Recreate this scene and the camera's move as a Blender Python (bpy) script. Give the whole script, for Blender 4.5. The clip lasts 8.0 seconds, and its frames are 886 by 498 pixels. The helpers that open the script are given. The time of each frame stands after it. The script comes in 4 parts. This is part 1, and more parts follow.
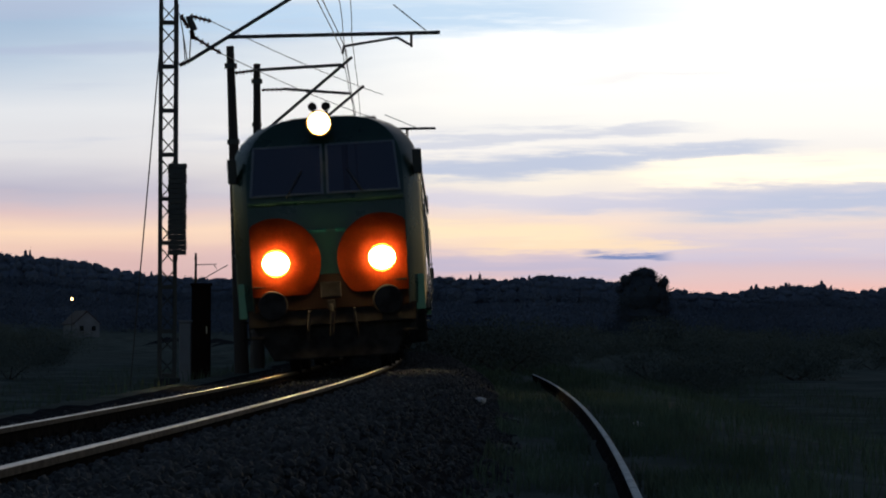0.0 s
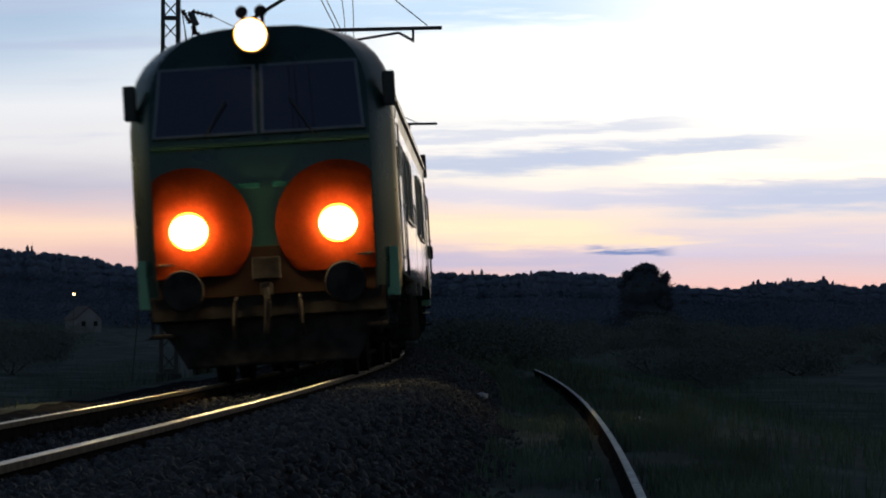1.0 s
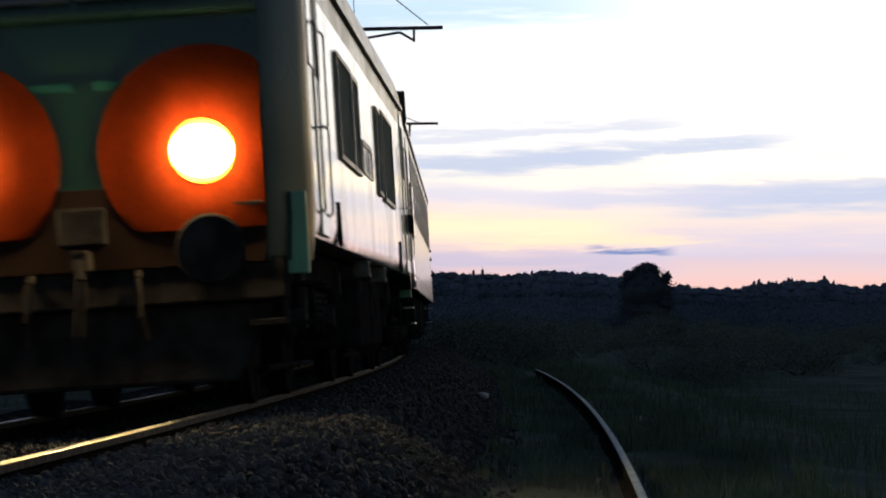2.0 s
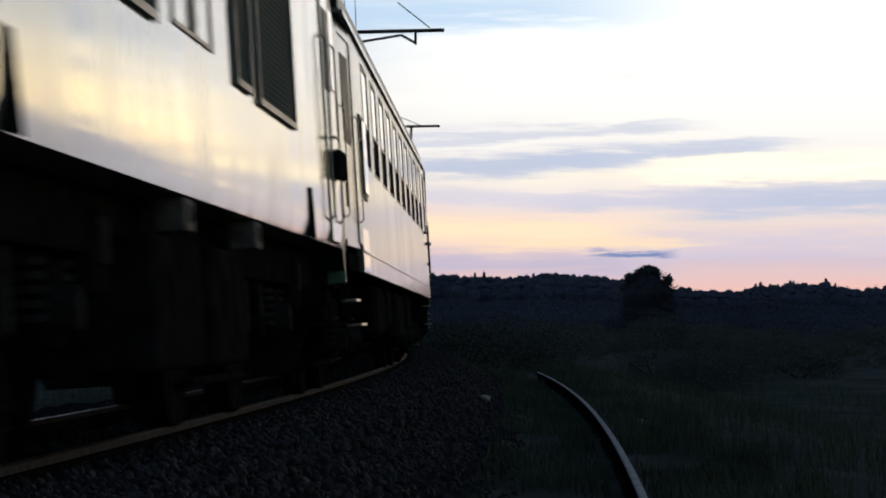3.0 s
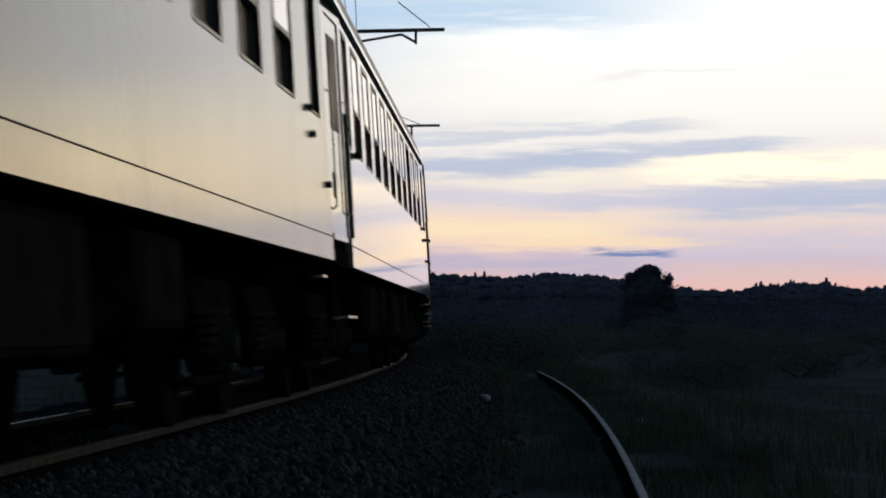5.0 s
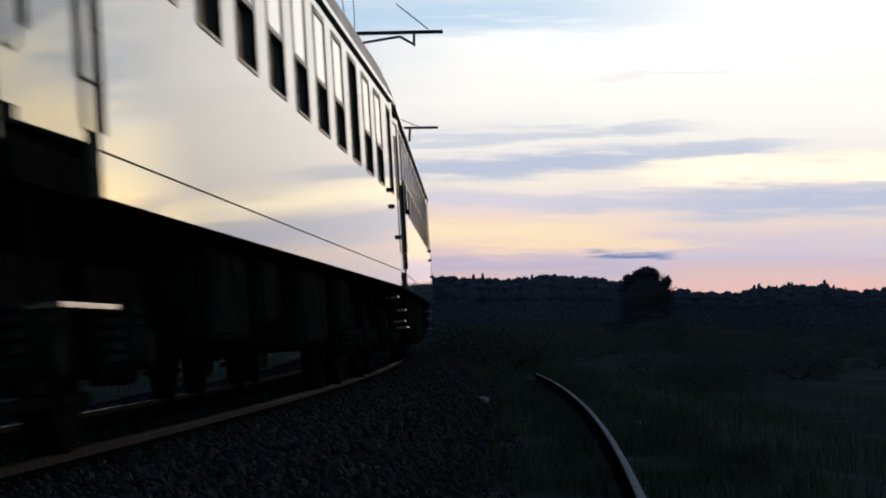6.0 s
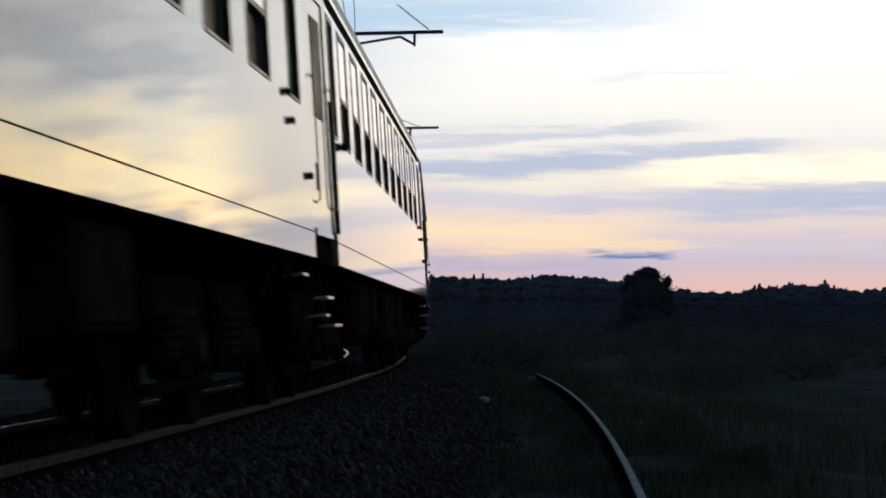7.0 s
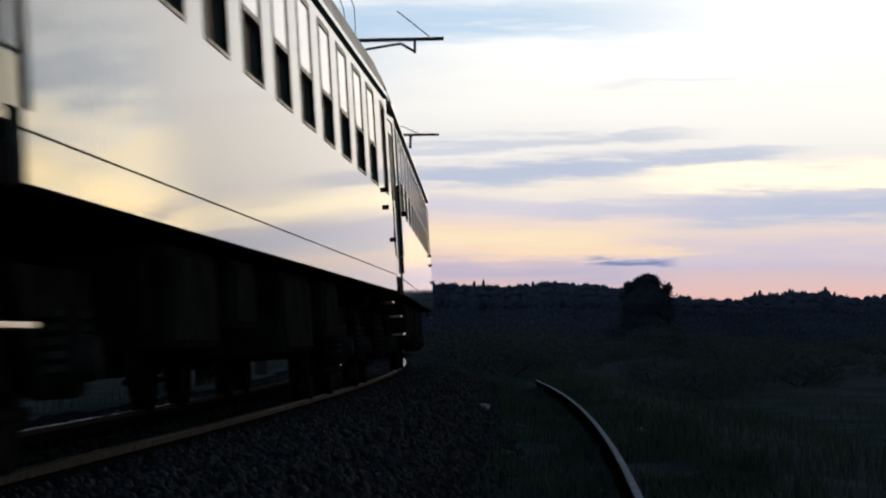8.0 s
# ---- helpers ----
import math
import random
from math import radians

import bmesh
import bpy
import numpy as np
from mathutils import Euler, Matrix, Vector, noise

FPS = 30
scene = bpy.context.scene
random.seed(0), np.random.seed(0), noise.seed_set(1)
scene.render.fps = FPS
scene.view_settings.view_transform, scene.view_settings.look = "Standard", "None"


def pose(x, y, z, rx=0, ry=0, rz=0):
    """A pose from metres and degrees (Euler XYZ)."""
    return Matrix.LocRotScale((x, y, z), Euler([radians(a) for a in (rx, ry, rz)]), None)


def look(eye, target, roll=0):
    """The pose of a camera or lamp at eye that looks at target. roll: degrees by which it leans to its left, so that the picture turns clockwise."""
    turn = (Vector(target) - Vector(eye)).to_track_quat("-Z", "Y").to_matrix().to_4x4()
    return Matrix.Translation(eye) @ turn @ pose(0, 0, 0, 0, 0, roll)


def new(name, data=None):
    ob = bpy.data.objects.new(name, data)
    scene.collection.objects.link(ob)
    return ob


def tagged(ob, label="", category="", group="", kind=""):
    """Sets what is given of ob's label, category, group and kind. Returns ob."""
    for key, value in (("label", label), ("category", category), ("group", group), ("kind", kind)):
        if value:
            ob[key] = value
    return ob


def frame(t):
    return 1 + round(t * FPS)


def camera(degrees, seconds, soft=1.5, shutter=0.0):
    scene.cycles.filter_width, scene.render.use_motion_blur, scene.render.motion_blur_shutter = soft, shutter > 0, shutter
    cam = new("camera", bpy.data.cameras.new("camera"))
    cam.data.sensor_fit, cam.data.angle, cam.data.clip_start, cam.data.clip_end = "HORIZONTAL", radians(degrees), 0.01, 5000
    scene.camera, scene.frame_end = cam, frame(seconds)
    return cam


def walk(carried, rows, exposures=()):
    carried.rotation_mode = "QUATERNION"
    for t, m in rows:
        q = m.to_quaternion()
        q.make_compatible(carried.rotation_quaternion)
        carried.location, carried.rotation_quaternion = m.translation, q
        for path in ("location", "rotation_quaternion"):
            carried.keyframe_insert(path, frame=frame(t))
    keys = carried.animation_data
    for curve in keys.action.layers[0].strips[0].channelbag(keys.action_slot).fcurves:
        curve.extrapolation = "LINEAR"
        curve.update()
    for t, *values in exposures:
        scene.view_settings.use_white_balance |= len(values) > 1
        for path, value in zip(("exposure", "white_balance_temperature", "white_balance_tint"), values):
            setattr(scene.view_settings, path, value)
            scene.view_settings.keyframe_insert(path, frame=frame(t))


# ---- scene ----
# ---- the camera: hand-held, far-reaching lens, beside the second track ----
EYE = (0.0, 0.0, 0.6225)
FOCAL = 5175.0          # lens constant: half the picture's width over the tangent of half the angle
SWAY = [(0.0, -4.5, 8.0), (0.2, -3.5, 0.5), (0.5, -3.0, 0.0), (1.0, -1.3, -0.2), (1.5, 0.0, 0.0), (1.7, 0.0, -0.8),
        (2.8, 2.5, 2.0), (3.0, 3.0, 4.0), (3.5, 3.5, 5.0), (4.0, 4.6, 3.6), (4.5, 4.8, 4.8), (4.7, 4.4, 2.0),
        (5.8, 1.0, 6.8), (6.0, 0.4, 6.6), (6.5, 1.0, 7.4), (7.0, 1.2, 6.8), (7.5, 1.2, 8.0), (7.8, 1.0, 10.0),
        (7.9, 1.2, 11.0), (8.0, 1.8, 19.0)]
cam = camera(2 * math.degrees(math.atan(784 / FOCAL)), 8.0, soft=1.9, shutter=0.65)


def aim(dx, dy):
    ax, ay = -dx / FOCAL, (136.8 + dy) / FOCAL
    return look(EYE, (EYE[0] + 100 * ax, EYE[1] + 100, EYE[2] + 100 * ay), 0.126)


walk(cam, [(t, aim(dx, dy)) for t, dx, dy in SWAY], exposures=[(0.0, 0.05), (0.5, 0.08), (1.0, 0.18), (1.7, 0.3), (2.8, 0.12), (3.5, 0.0), (4.5, -0.03), (6.0, -0.02), (8.0, -0.02)])

# ---- world: dusk sky with streaked cloud, brighter to the right where the sun has gone down ----
SUN_AZ, SUN_EL = radians(16), radians(3)
world = bpy.data.worlds.new("dusk_sky")
scene.world = world
world.use_nodes = True


class Nodes:
    """Short-hand for a node tree."""

    def __init__(self, tree):
        self.t = tree
        tree.nodes.clear()

    def add(self, kind, **inputs):
        n = self.t.nodes.new(kind)
        for key, value in inputs.items():
            self.put(n, key, value)
        return n

    def put(self, n, key, value):
        sock = n.inputs[int(key[1:])] if key[0] == "i" and key[1:].isdigit() else n.inputs[key.replace("_", " ")]
        if isinstance(value, bpy.types.NodeSocket):
            self.t.links.new(value, sock)
        elif isinstance(value, bpy.types.Node):
            self.t.links.new(value.outputs[0], sock)
        else:
            sock.default_value = value

    def math(self, op, a, b=0.0, c=0.0):
        n = self.t.nodes.new("ShaderNodeMath")
        n.operation = op
        for i, v in enumerate((a, b, c)):
            self.put(n, "i%d" % i, v)
        return n

    def span(self, v, a, b, c=0.0, d=1.0, smooth=True):
        n = self.t.nodes.new("ShaderNodeMapRange")
        n.interpolation_type = "SMOOTHSTEP" if smooth else "LINEAR"
        for i, x in enumerate((v, a, b, c, d)):
            self.put(n, "i%d" % i, x)
        return n

    def ramp(self, v, stops):
        n = self.t.nodes.new("ShaderNodeValToRGB")
        self.put(n, "i0", v)
        el = n.color_ramp.elements
        while len(el) < len(stops):
            el.new(0.5)
        for e, (p, col) in zip(el, stops):
            e.position, e.color = p, (*col, 1)
        return n

    def mix(self, f, a, b, how="MIX"):
        n = self.t.nodes.new("ShaderNodeMix")
        n.data_type, n.blend_type = "RGBA", how
        self.put(n, "i0", f)
        for i, v in ((6, a), (7, b)):
            self.put(n, "i%d" % i, (*v, 1) if isinstance(v, tuple) and len(v) == 3 else v)
        return n.outputs[2]

    def noise(self, vec, scale, detail=4, rough=0.55):
        n = self.t.nodes.new("ShaderNodeTexNoise")
        if vec is not None:
            self.put(n, "Vector", vec)
        self.put(n, "Scale", scale), self.put(n, "Detail", detail), self.put(n, "Roughness", rough)
        return n


def srgb(r, g, b):
    return tuple(((c / 255 + 0.055) / 1.055) ** 2.4 if c > 10 else c / 255 / 12.92 for c in (r, g, b))


def build_sky():
    n = Nodes(world.node_tree)
    way = n.add("ShaderNodeTexCoord").outputs["Generated"]
    sep = n.add("ShaderNodeSeparateXYZ", Vector=way)
    x, y, z = sep.outputs
    el = n.math("ARCSINE", z)
    az = n.math("ARCTAN2", x, y)
    wob = n.noise(n.add("ShaderNodeCombineXYZ", X=n.math("MULTIPLY", az, 5.0), Y=n.math("MULTIPLY", el, 30.0)), 1.0, 4)
    el2 = n.math("ADD", el, n.span(wob, 0.3, 0.7, -0.003, 0.003))
    pos = n.span(el2, 0.0, 0.16, smooth=False)
    left = n.ramp(pos, [(0.09, srgb(202, 166, 170)), (0.16, srgb(228, 190, 180)), (0.21, srgb(250, 216, 188)), (0.25, srgb(222, 194, 192)), (0.29, srgb(188, 184, 200)),
                        (0.36, srgb(222, 220, 223)), (0.46, srgb(226, 228, 232)), (0.57, srgb(186, 202, 220)), (0.64, srgb(168, 190, 214)), (0.72, srgb(190, 208, 224)), (0.95, srgb(156, 182, 212))])
    right = n.ramp(pos, [(0.07, srgb(240, 190, 180)), (0.115, srgb(226, 196, 196)), (0.15, srgb(212, 194, 206)), (0.19, srgb(246, 218, 200)), (0.235, srgb(248, 224, 206)), (0.28, srgb(232, 222, 224)),
                         (0.33, srgb(250, 240, 226)), (0.39, srgb(248, 243, 238)), (0.44, (1.0, 0.97, 0.91)), (0.52, (1.06, 1.03, 0.97)), (0.62, (1.12, 1.11, 1.07)), (0.9, (1.0, 1.02, 1.05))])
    side = n.span(n.math("ADD", az, n.span(wob, 0.3, 0.7, -0.03, 0.03)), -0.16, 0.06)
    base = n.mix(side, left.outputs[0], right.outputs[0])
    # long level streaks of grey-blue cloud
    vec = n.add("ShaderNodeCombineXYZ", X=n.math("MULTIPLY", az, 7.0), Y=n.math("MULTIPLY", n.math("ADD", el, n.math("MULTIPLY", az, -0.03)), 95.0), Z=3.7)
    streak = n.noise(vec, 1.0, 5, 0.5)
    low = n.math("MULTIPLY", n.math("MULTIPLY", n.span(streak, 0.5, 0.68, 0.0, 0.6), n.span(el, 0.04, 0.06, 0.25, 1.0)), n.span(az, -0.06, 0.0, 1.0, 0.25))
    base = n.mix(low, base, srgb(176, 186, 212))
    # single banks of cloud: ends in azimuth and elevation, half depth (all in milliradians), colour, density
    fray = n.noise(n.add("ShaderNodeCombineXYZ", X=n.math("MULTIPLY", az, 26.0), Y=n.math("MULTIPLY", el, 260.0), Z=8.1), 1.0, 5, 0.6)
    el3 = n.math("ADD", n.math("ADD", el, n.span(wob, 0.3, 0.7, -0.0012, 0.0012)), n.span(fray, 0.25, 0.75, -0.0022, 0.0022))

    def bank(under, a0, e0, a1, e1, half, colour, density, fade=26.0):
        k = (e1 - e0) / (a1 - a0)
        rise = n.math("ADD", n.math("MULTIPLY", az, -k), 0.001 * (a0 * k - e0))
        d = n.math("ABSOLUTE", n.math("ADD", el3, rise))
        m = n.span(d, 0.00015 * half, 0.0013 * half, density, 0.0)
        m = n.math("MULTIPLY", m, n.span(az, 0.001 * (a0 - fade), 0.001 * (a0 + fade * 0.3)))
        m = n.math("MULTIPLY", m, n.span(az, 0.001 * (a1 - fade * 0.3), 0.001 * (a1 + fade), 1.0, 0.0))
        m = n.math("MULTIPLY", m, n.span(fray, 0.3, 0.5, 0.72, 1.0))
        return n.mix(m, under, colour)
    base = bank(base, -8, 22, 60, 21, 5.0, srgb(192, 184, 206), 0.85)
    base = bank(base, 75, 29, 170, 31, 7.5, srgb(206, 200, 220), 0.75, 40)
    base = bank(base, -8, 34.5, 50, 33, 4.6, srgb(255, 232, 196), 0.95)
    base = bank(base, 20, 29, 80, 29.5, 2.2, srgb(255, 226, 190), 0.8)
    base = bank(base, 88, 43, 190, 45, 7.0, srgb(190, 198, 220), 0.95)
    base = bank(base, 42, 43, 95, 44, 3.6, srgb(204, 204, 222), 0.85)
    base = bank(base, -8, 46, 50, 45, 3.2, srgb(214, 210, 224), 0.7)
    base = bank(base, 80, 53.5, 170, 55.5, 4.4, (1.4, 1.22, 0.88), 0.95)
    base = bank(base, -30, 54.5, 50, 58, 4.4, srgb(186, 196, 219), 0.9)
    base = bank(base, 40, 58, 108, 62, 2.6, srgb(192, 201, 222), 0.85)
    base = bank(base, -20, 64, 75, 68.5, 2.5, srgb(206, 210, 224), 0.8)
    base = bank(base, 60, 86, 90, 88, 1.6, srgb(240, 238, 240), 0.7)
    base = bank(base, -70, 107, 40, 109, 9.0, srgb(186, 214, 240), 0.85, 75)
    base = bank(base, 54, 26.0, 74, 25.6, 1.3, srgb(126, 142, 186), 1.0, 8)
    # past these, round to where the sun went down: a broken golden cloud over a low dark bank
    puff = n.noise(n.add("ShaderNodeCombineXYZ", X=n.math("MULTIPLY", az, 42.0), Y=n.math("MULTIPLY", el, 90.0), Z=1.3), 1.0, 7, 0.62)
    lift = n.math("ADD", n.math("MULTIPLY", az, -0.22), 0.0352)
    heap = n.span(n.math("ADD", n.math("ADD", el, lift), n.span(puff, 0.25, 0.75, -0.017, 0.017)), 0.0, 0.16, smooth=False)
    gold = n.ramp(heap, [(0.2, (0.55, 0.57, 0.68)), (0.29, (0.65, 0.65, 0.74)), (0.305, (2.0, 1.5, 0.9)), (0.36, (2.9, 2.2, 1.15)), (0.43, (2.3, 1.9, 1.18)), (0.52, (1.9, 1.7, 1.3)), (0.59, (1.4, 1.42, 1.34)), (0.67, (0.74, 0.86, 1.0)), (0.77, (1.15, 1.22, 1.24)), (1.0, (0.58, 0.72, 0.9))])
    cloud = n.noise(n.add("ShaderNodeCombineXYZ", X=n.math("MULTIPLY", az, 22.0), Y=n.math("MULTIPLY", el, 75.0), Z=5.2), 1.0, 6, 0.6)
    gold = n.mix(n.span(cloud, 0.5, 0.64, 0.0, 0.55), gold.outputs[0], (0.72, 0.8, 0.92))
    base = n.mix(n.span(az, 0.15, 0.18), base, gold)
    # higher up and behind: clear dusk sky
    clear = n.add("ShaderNodeTexSky")
    clear.sky_type, clear.sun_disc, clear.sun_elevation, clear.sun_rotation = "NISHITA", False, SUN_EL, SUN_AZ
    dim = n.mix(1.0, clear.outputs[0], (0.10, 0.12, 0.165), "MULTIPLY")
    fade = n.math("MULTIPLY", n.span(el, 0.12, 0.34, 1.0, 0.0), n.span(n.math("ABSOLUTE", n.math("SUBTRACT", az, 0.06)), 0.2, 0.6, 1.0, 0.0))
    out = n.mix(fade, dim, base)
    n.add("ShaderNodeOutputWorld", Surface=n.add("ShaderNodeBackground", Color=out, Strength=1.0))


build_sky()
sun = new("low_sun", bpy.data.lights.new("low_sun", "SUN"))
sun.data.energy, sun.data.angle, sun.data.color = 0.12, radians(40), (1.0, 0.78, 0.6)
sun.matrix_world = look((0, 0, 0), (-math.sin(SUN_AZ), -math.cos(SUN_AZ), -math.tan(SUN_EL)))


# ---- materials ----
def material(name, colour, rough=0.6, metal=0.0, vary=0.25, scale=6.0, bump=0.1, fine=60.0, dirt=None, coat=0.0, emit=None, spec=0.5, ior=1.5, rvar=0.09, stretch=(1, 1, 1), island=()):
    """A surface with large stains, fine grain, bump and a roughness that varies."""
    m = bpy.data.materials.new(name)
    m.use_nodes = True
    n = Nodes(m.node_tree)
    co = n.add("ShaderNodeMapping", Vector=n.add("ShaderNodeTexCoord").outputs["Object"], Scale=stretch)
    big, small = n.noise(co, scale, 5), n.noise(co, fine, 3)
    dark = tuple(c * (1 - vary) for c in colour)
    light = tuple(min(1, c * (1 + vary)) for c in colour)
    col = n.mix(n.span(big, 0.3, 0.7), dark, light)
    col = n.mix(n.span(small, 0.35, 0.65, 0.0, 0.35), col, tuple(c * 0.7 for c in colour))
    if dirt:
        col = n.mix(n.span(n.noise(co, scale * 0.6, 6, 0.65), 0.5, 0.72, 0.0, 0.8), col, dirt)
    if island:
        g = n.add("ShaderNodeNewGeometry").outputs["Random Per Island"]
        col = n.mix(1.0, col, n.ramp(g, [(0.0, (island[0],) * 3), (0.8, (1.0, 1.0, 0.98)), (1.0, (island[1],) * 3)]).outputs[0], "MULTIPLY")
    b = n.add("ShaderNodeBsdfPrincipled", Base_Color=col, Metallic=metal)
    n.put(b, "Roughness", n.span(big, 0.25, 0.75, max(0.02, rough - rvar), min(1, rough + rvar)))
    n.put(b, "Specular IOR Level", spec), n.put(b, "IOR", ior)
    if coat:
        n.put(b, "Coat Weight", coat), n.put(b, "Coat Roughness", 0.06)
    if emit:
        n.put(b, "Emission Color", (*emit[0], 1)), n.put(b, "Emission Strength", emit[1])
    if bump:
        n.put(b, "Normal", n.add("ShaderNodeBump", Strength=bump, Distance=0.02, Height=small))
    n.add("ShaderNodeOutputMaterial", Surface=b)
    return m


def glass(name, tint, rough=0.03):
    """Tinted carriage glass, dark behind."""
    m = bpy.data.materials.new(name)
    m.use_nodes = True
    n = Nodes(m.node_tree)
    b = n.add("ShaderNodeBsdfPrincipled", Base_Color=(*tint, 1), Roughness=rough, IOR=1.5)
    n.put(b, "Coat Weight", 0.3)
    n.add("ShaderNodeOutputMaterial", Surface=b)
    return m


CREAM = material("cream_paint", (0.29, 0.295, 0.215), 0.11, vary=0.16, scale=1.6, bump=0.035, fine=4, dirt=(0.22, 0.20, 0.13), ior=1.45, rvar=0.06, stretch=(1, 1, 0.6))
COACH = material("coach_paint", (0.19, 0.193, 0.175), 0.04, vary=0.08, scale=0.8, bump=0, fine=2.2, dirt=(0.2, 0.19, 0.165), ior=1.23, rvar=0.015, stretch=(1, 1, 0.5))
COACH_DULL = material("dusty_coach_paint", (0.148, 0.142, 0.121), 0.16, vary=0.09, scale=0.7, bump=0, fine=2.2, dirt=(0.2, 0.19, 0.155), ior=1.155, rvar=0.02, stretch=(1, 1, 0.5))
LID = material("dusty_grey_box_lid", (0.028, 0.026, 0.025), 0.9, vary=0.4, scale=3, bump=0.05, fine=30, spec=0.0)
GREEN = material("green_paint", (0.0042, 0.022, 0.0175), 0.32, vary=0.2, scale=1.5, bump=0.02, fine=25, dirt=(0.008, 0.022, 0.018), ior=1.42)
TEAL = material("teal_paint", (0.022, 0.15, 0.155), 0.45, vary=0.2, scale=2, bump=0.02, fine=25, ior=1.3)
JACK = material("dusty_jacking_plate_paint", (0.19, 0.165, 0.15), 0.8, vary=0.4, scale=9, bump=0.05, spec=0.1)
PLATE = material("pale_green_plate_paint", (0.13, 0.30, 0.19), 0.5, vary=0.15, scale=3, bump=0.02)
SEAL = material("grey_window_seal", (0.085, 0.095, 0.12), 0.6, vary=0.15, scale=6, bump=0.03)
DUSTY = material("dust_caked_iron", (0.055, 0.049, 0.046), 0.95, vary=0.5, scale=7, bump=0.2, fine=40, dirt=(0.02, 0.018, 0.017), spec=0.0)
BEAD = material("worn_brown_bead", (0.075, 0.066, 0.055), 0.8, vary=0.3, scale=5, bump=0, spec=0.05)
LOUVRE = material("dark_teal_louvre_paint", (0.012, 0.066, 0.066), 0.8, vary=0.2, scale=2, bump=0.02, fine=25, spec=0.05)
# Red of the glow round the headlamps, put into a surface colour
RED = material("orange_red_lamp_halo", (0.165, 0.021, 0.005), 0.8, vary=0.2, scale=2, bump=0.03, fine=25, spec=0.0)
ROOF = material("roof_paint", (0.16, 0.16, 0.15), 0.5, vary=0.2, scale=2, bump=0.04, fine=25)
COACHROOF = material("pale_coach_roof", (0.3, 0.29, 0.27), 0.45, vary=0.12, scale=1.5, bump=0.02, fine=12)
BLACK = material("grimy_iron_and_shade_black", (0.024, 0.021, 0.021), 0.95, vary=0.5, scale=5, bump=0.2, fine=40, spec=0.0)
SOOT = material("sooty_box_lid", (0.018, 0.017, 0.017), 0.85, vary=0.4, scale=4, bump=0.1, fine=40, spec=0.0)
# Lamp housings coloured like the yellow-orange fringe of the lamps' glow
AMBER = material("amber_lamp_glow_rim", (0.7, 0.3, 0.03), 0.5, vary=0.1, bump=0)
RUBBER = material("black_rubber", (0.01, 0.01, 0.01), 0.6, bump=0.05)
STEEL = material("worn_steel", (0.45, 0.42, 0.38), 0.32, 1.0, vary=0.2, scale=8, bump=0.03)
GREY = material("grey_painted_steel", (0.22, 0.22, 0.2), 0.45, vary=0.2, scale=4, bump=0.03)
MAST = material("galvanised_mast_steel", (0.05, 0.045, 0.045), 0.6, 0.3, vary=0.3, scale=4, bump=0.08)
TIMBER = material("dark_tarred_pole", (0.03, 0.018, 0.015), 0.8, vary=0.4, scale=5, bump=0.25, stretch=(1, 1, 0.1))
CERAMIC = material("brown_insulator_glaze", (0.05, 0.02, 0.012), 0.2, vary=0.1, bump=0)
RAILTOP = material("polished_rail_head", (0.2, 0.185, 0.165), 0.4, 1.0, vary=0.2, scale=10, bump=0.02, fine=80)
# Lighter than the web: sky light on the head's side put into colour
HEADSIDE = material("brown_lit_rail_head_side", (0.075, 0.062, 0.052), 0.9, vary=0.4, scale=9, bump=0.1, spec=0.03)
RUST = material("rusty_rail_web", (0.022, 0.017, 0.014), 0.95, vary=0.35, scale=9, bump=0.2, spec=0.0)
# Pale blue-grey: the sky's sheen on the rail head as plain colour
DULL = material("siding_rail_head_sheen", (0.34, 0.40, 0.43), 0.8, 0.0, vary=0.3, scale=9, bump=0.05, dirt=(0.2, 0.22, 0.24), spec=0.05)
SLEEPER = material("oiled_sleeper_wood", (0.03, 0.022, 0.017), 0.85, vary=0.35, scale=5, bump=0.3, stretch=(0.2, 1, 1))
STONE = material("ballast_stone", (0.038, 0.036, 0.039), 0.85, vary=0.3, scale=20, bump=0.2, island=(0.6, 1.6), spec=0.3)
SOIL = material("dark_field_soil_and_turf", (0.084, 0.094, 0.084), 0.95, vary=0.4, scale=0.6, bump=0.5, fine=7, dirt=(0.086, 0.076, 0.062), spec=0.0)
BED = material("fine_dark_ballast_grit", (0.024, 0.023, 0.025), 0.95, vary=0.4, scale=6, bump=0.8, fine=40, spec=0.0)
GRASS = material("dusk_grass", (0.092, 0.116, 0.078), 0.9, vary=0.3, scale=0.7, bump=0, island=(0.88, 1.1), dirt=(0.092, 0.084, 0.062), spec=0.0)
LEAF = material("dark_foliage", (0.11, 0.118, 0.106), 0.9, vary=0.25, scale=0.3, bump=0, fine=3, island=(0.92, 1.07), spec=0.0)
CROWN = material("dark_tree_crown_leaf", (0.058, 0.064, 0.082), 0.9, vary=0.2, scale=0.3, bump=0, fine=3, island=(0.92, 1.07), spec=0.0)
# Foliage paled and blued: distance haze is mixed into this colour
WOODS = material("hazy_far_wood_foliage", (0.092, 0.104, 0.145), 0.95, vary=0.25, scale=0.03, bump=0, fine=0.4, island=(0.95, 1.05), spec=0.0)
BARK = material("bark", (0.03, 0.022, 0.016), 0.9, vary=0.3, bump=0.4)
BROWN = material("brown_cabinet_paint", (0.016, 0.0085, 0.0065), 0.85, vary=0.2, scale=2, bump=0.05, spec=0.05)
PALE = material("pale_limestone", (0.35, 0.33, 0.33), 0.85, vary=0.2, scale=12, bump=0.2)
PLASTER = material("pale_plaster", (0.17, 0.165, 0.19), 0.85, vary=0.2, scale=1, bump=0.1)
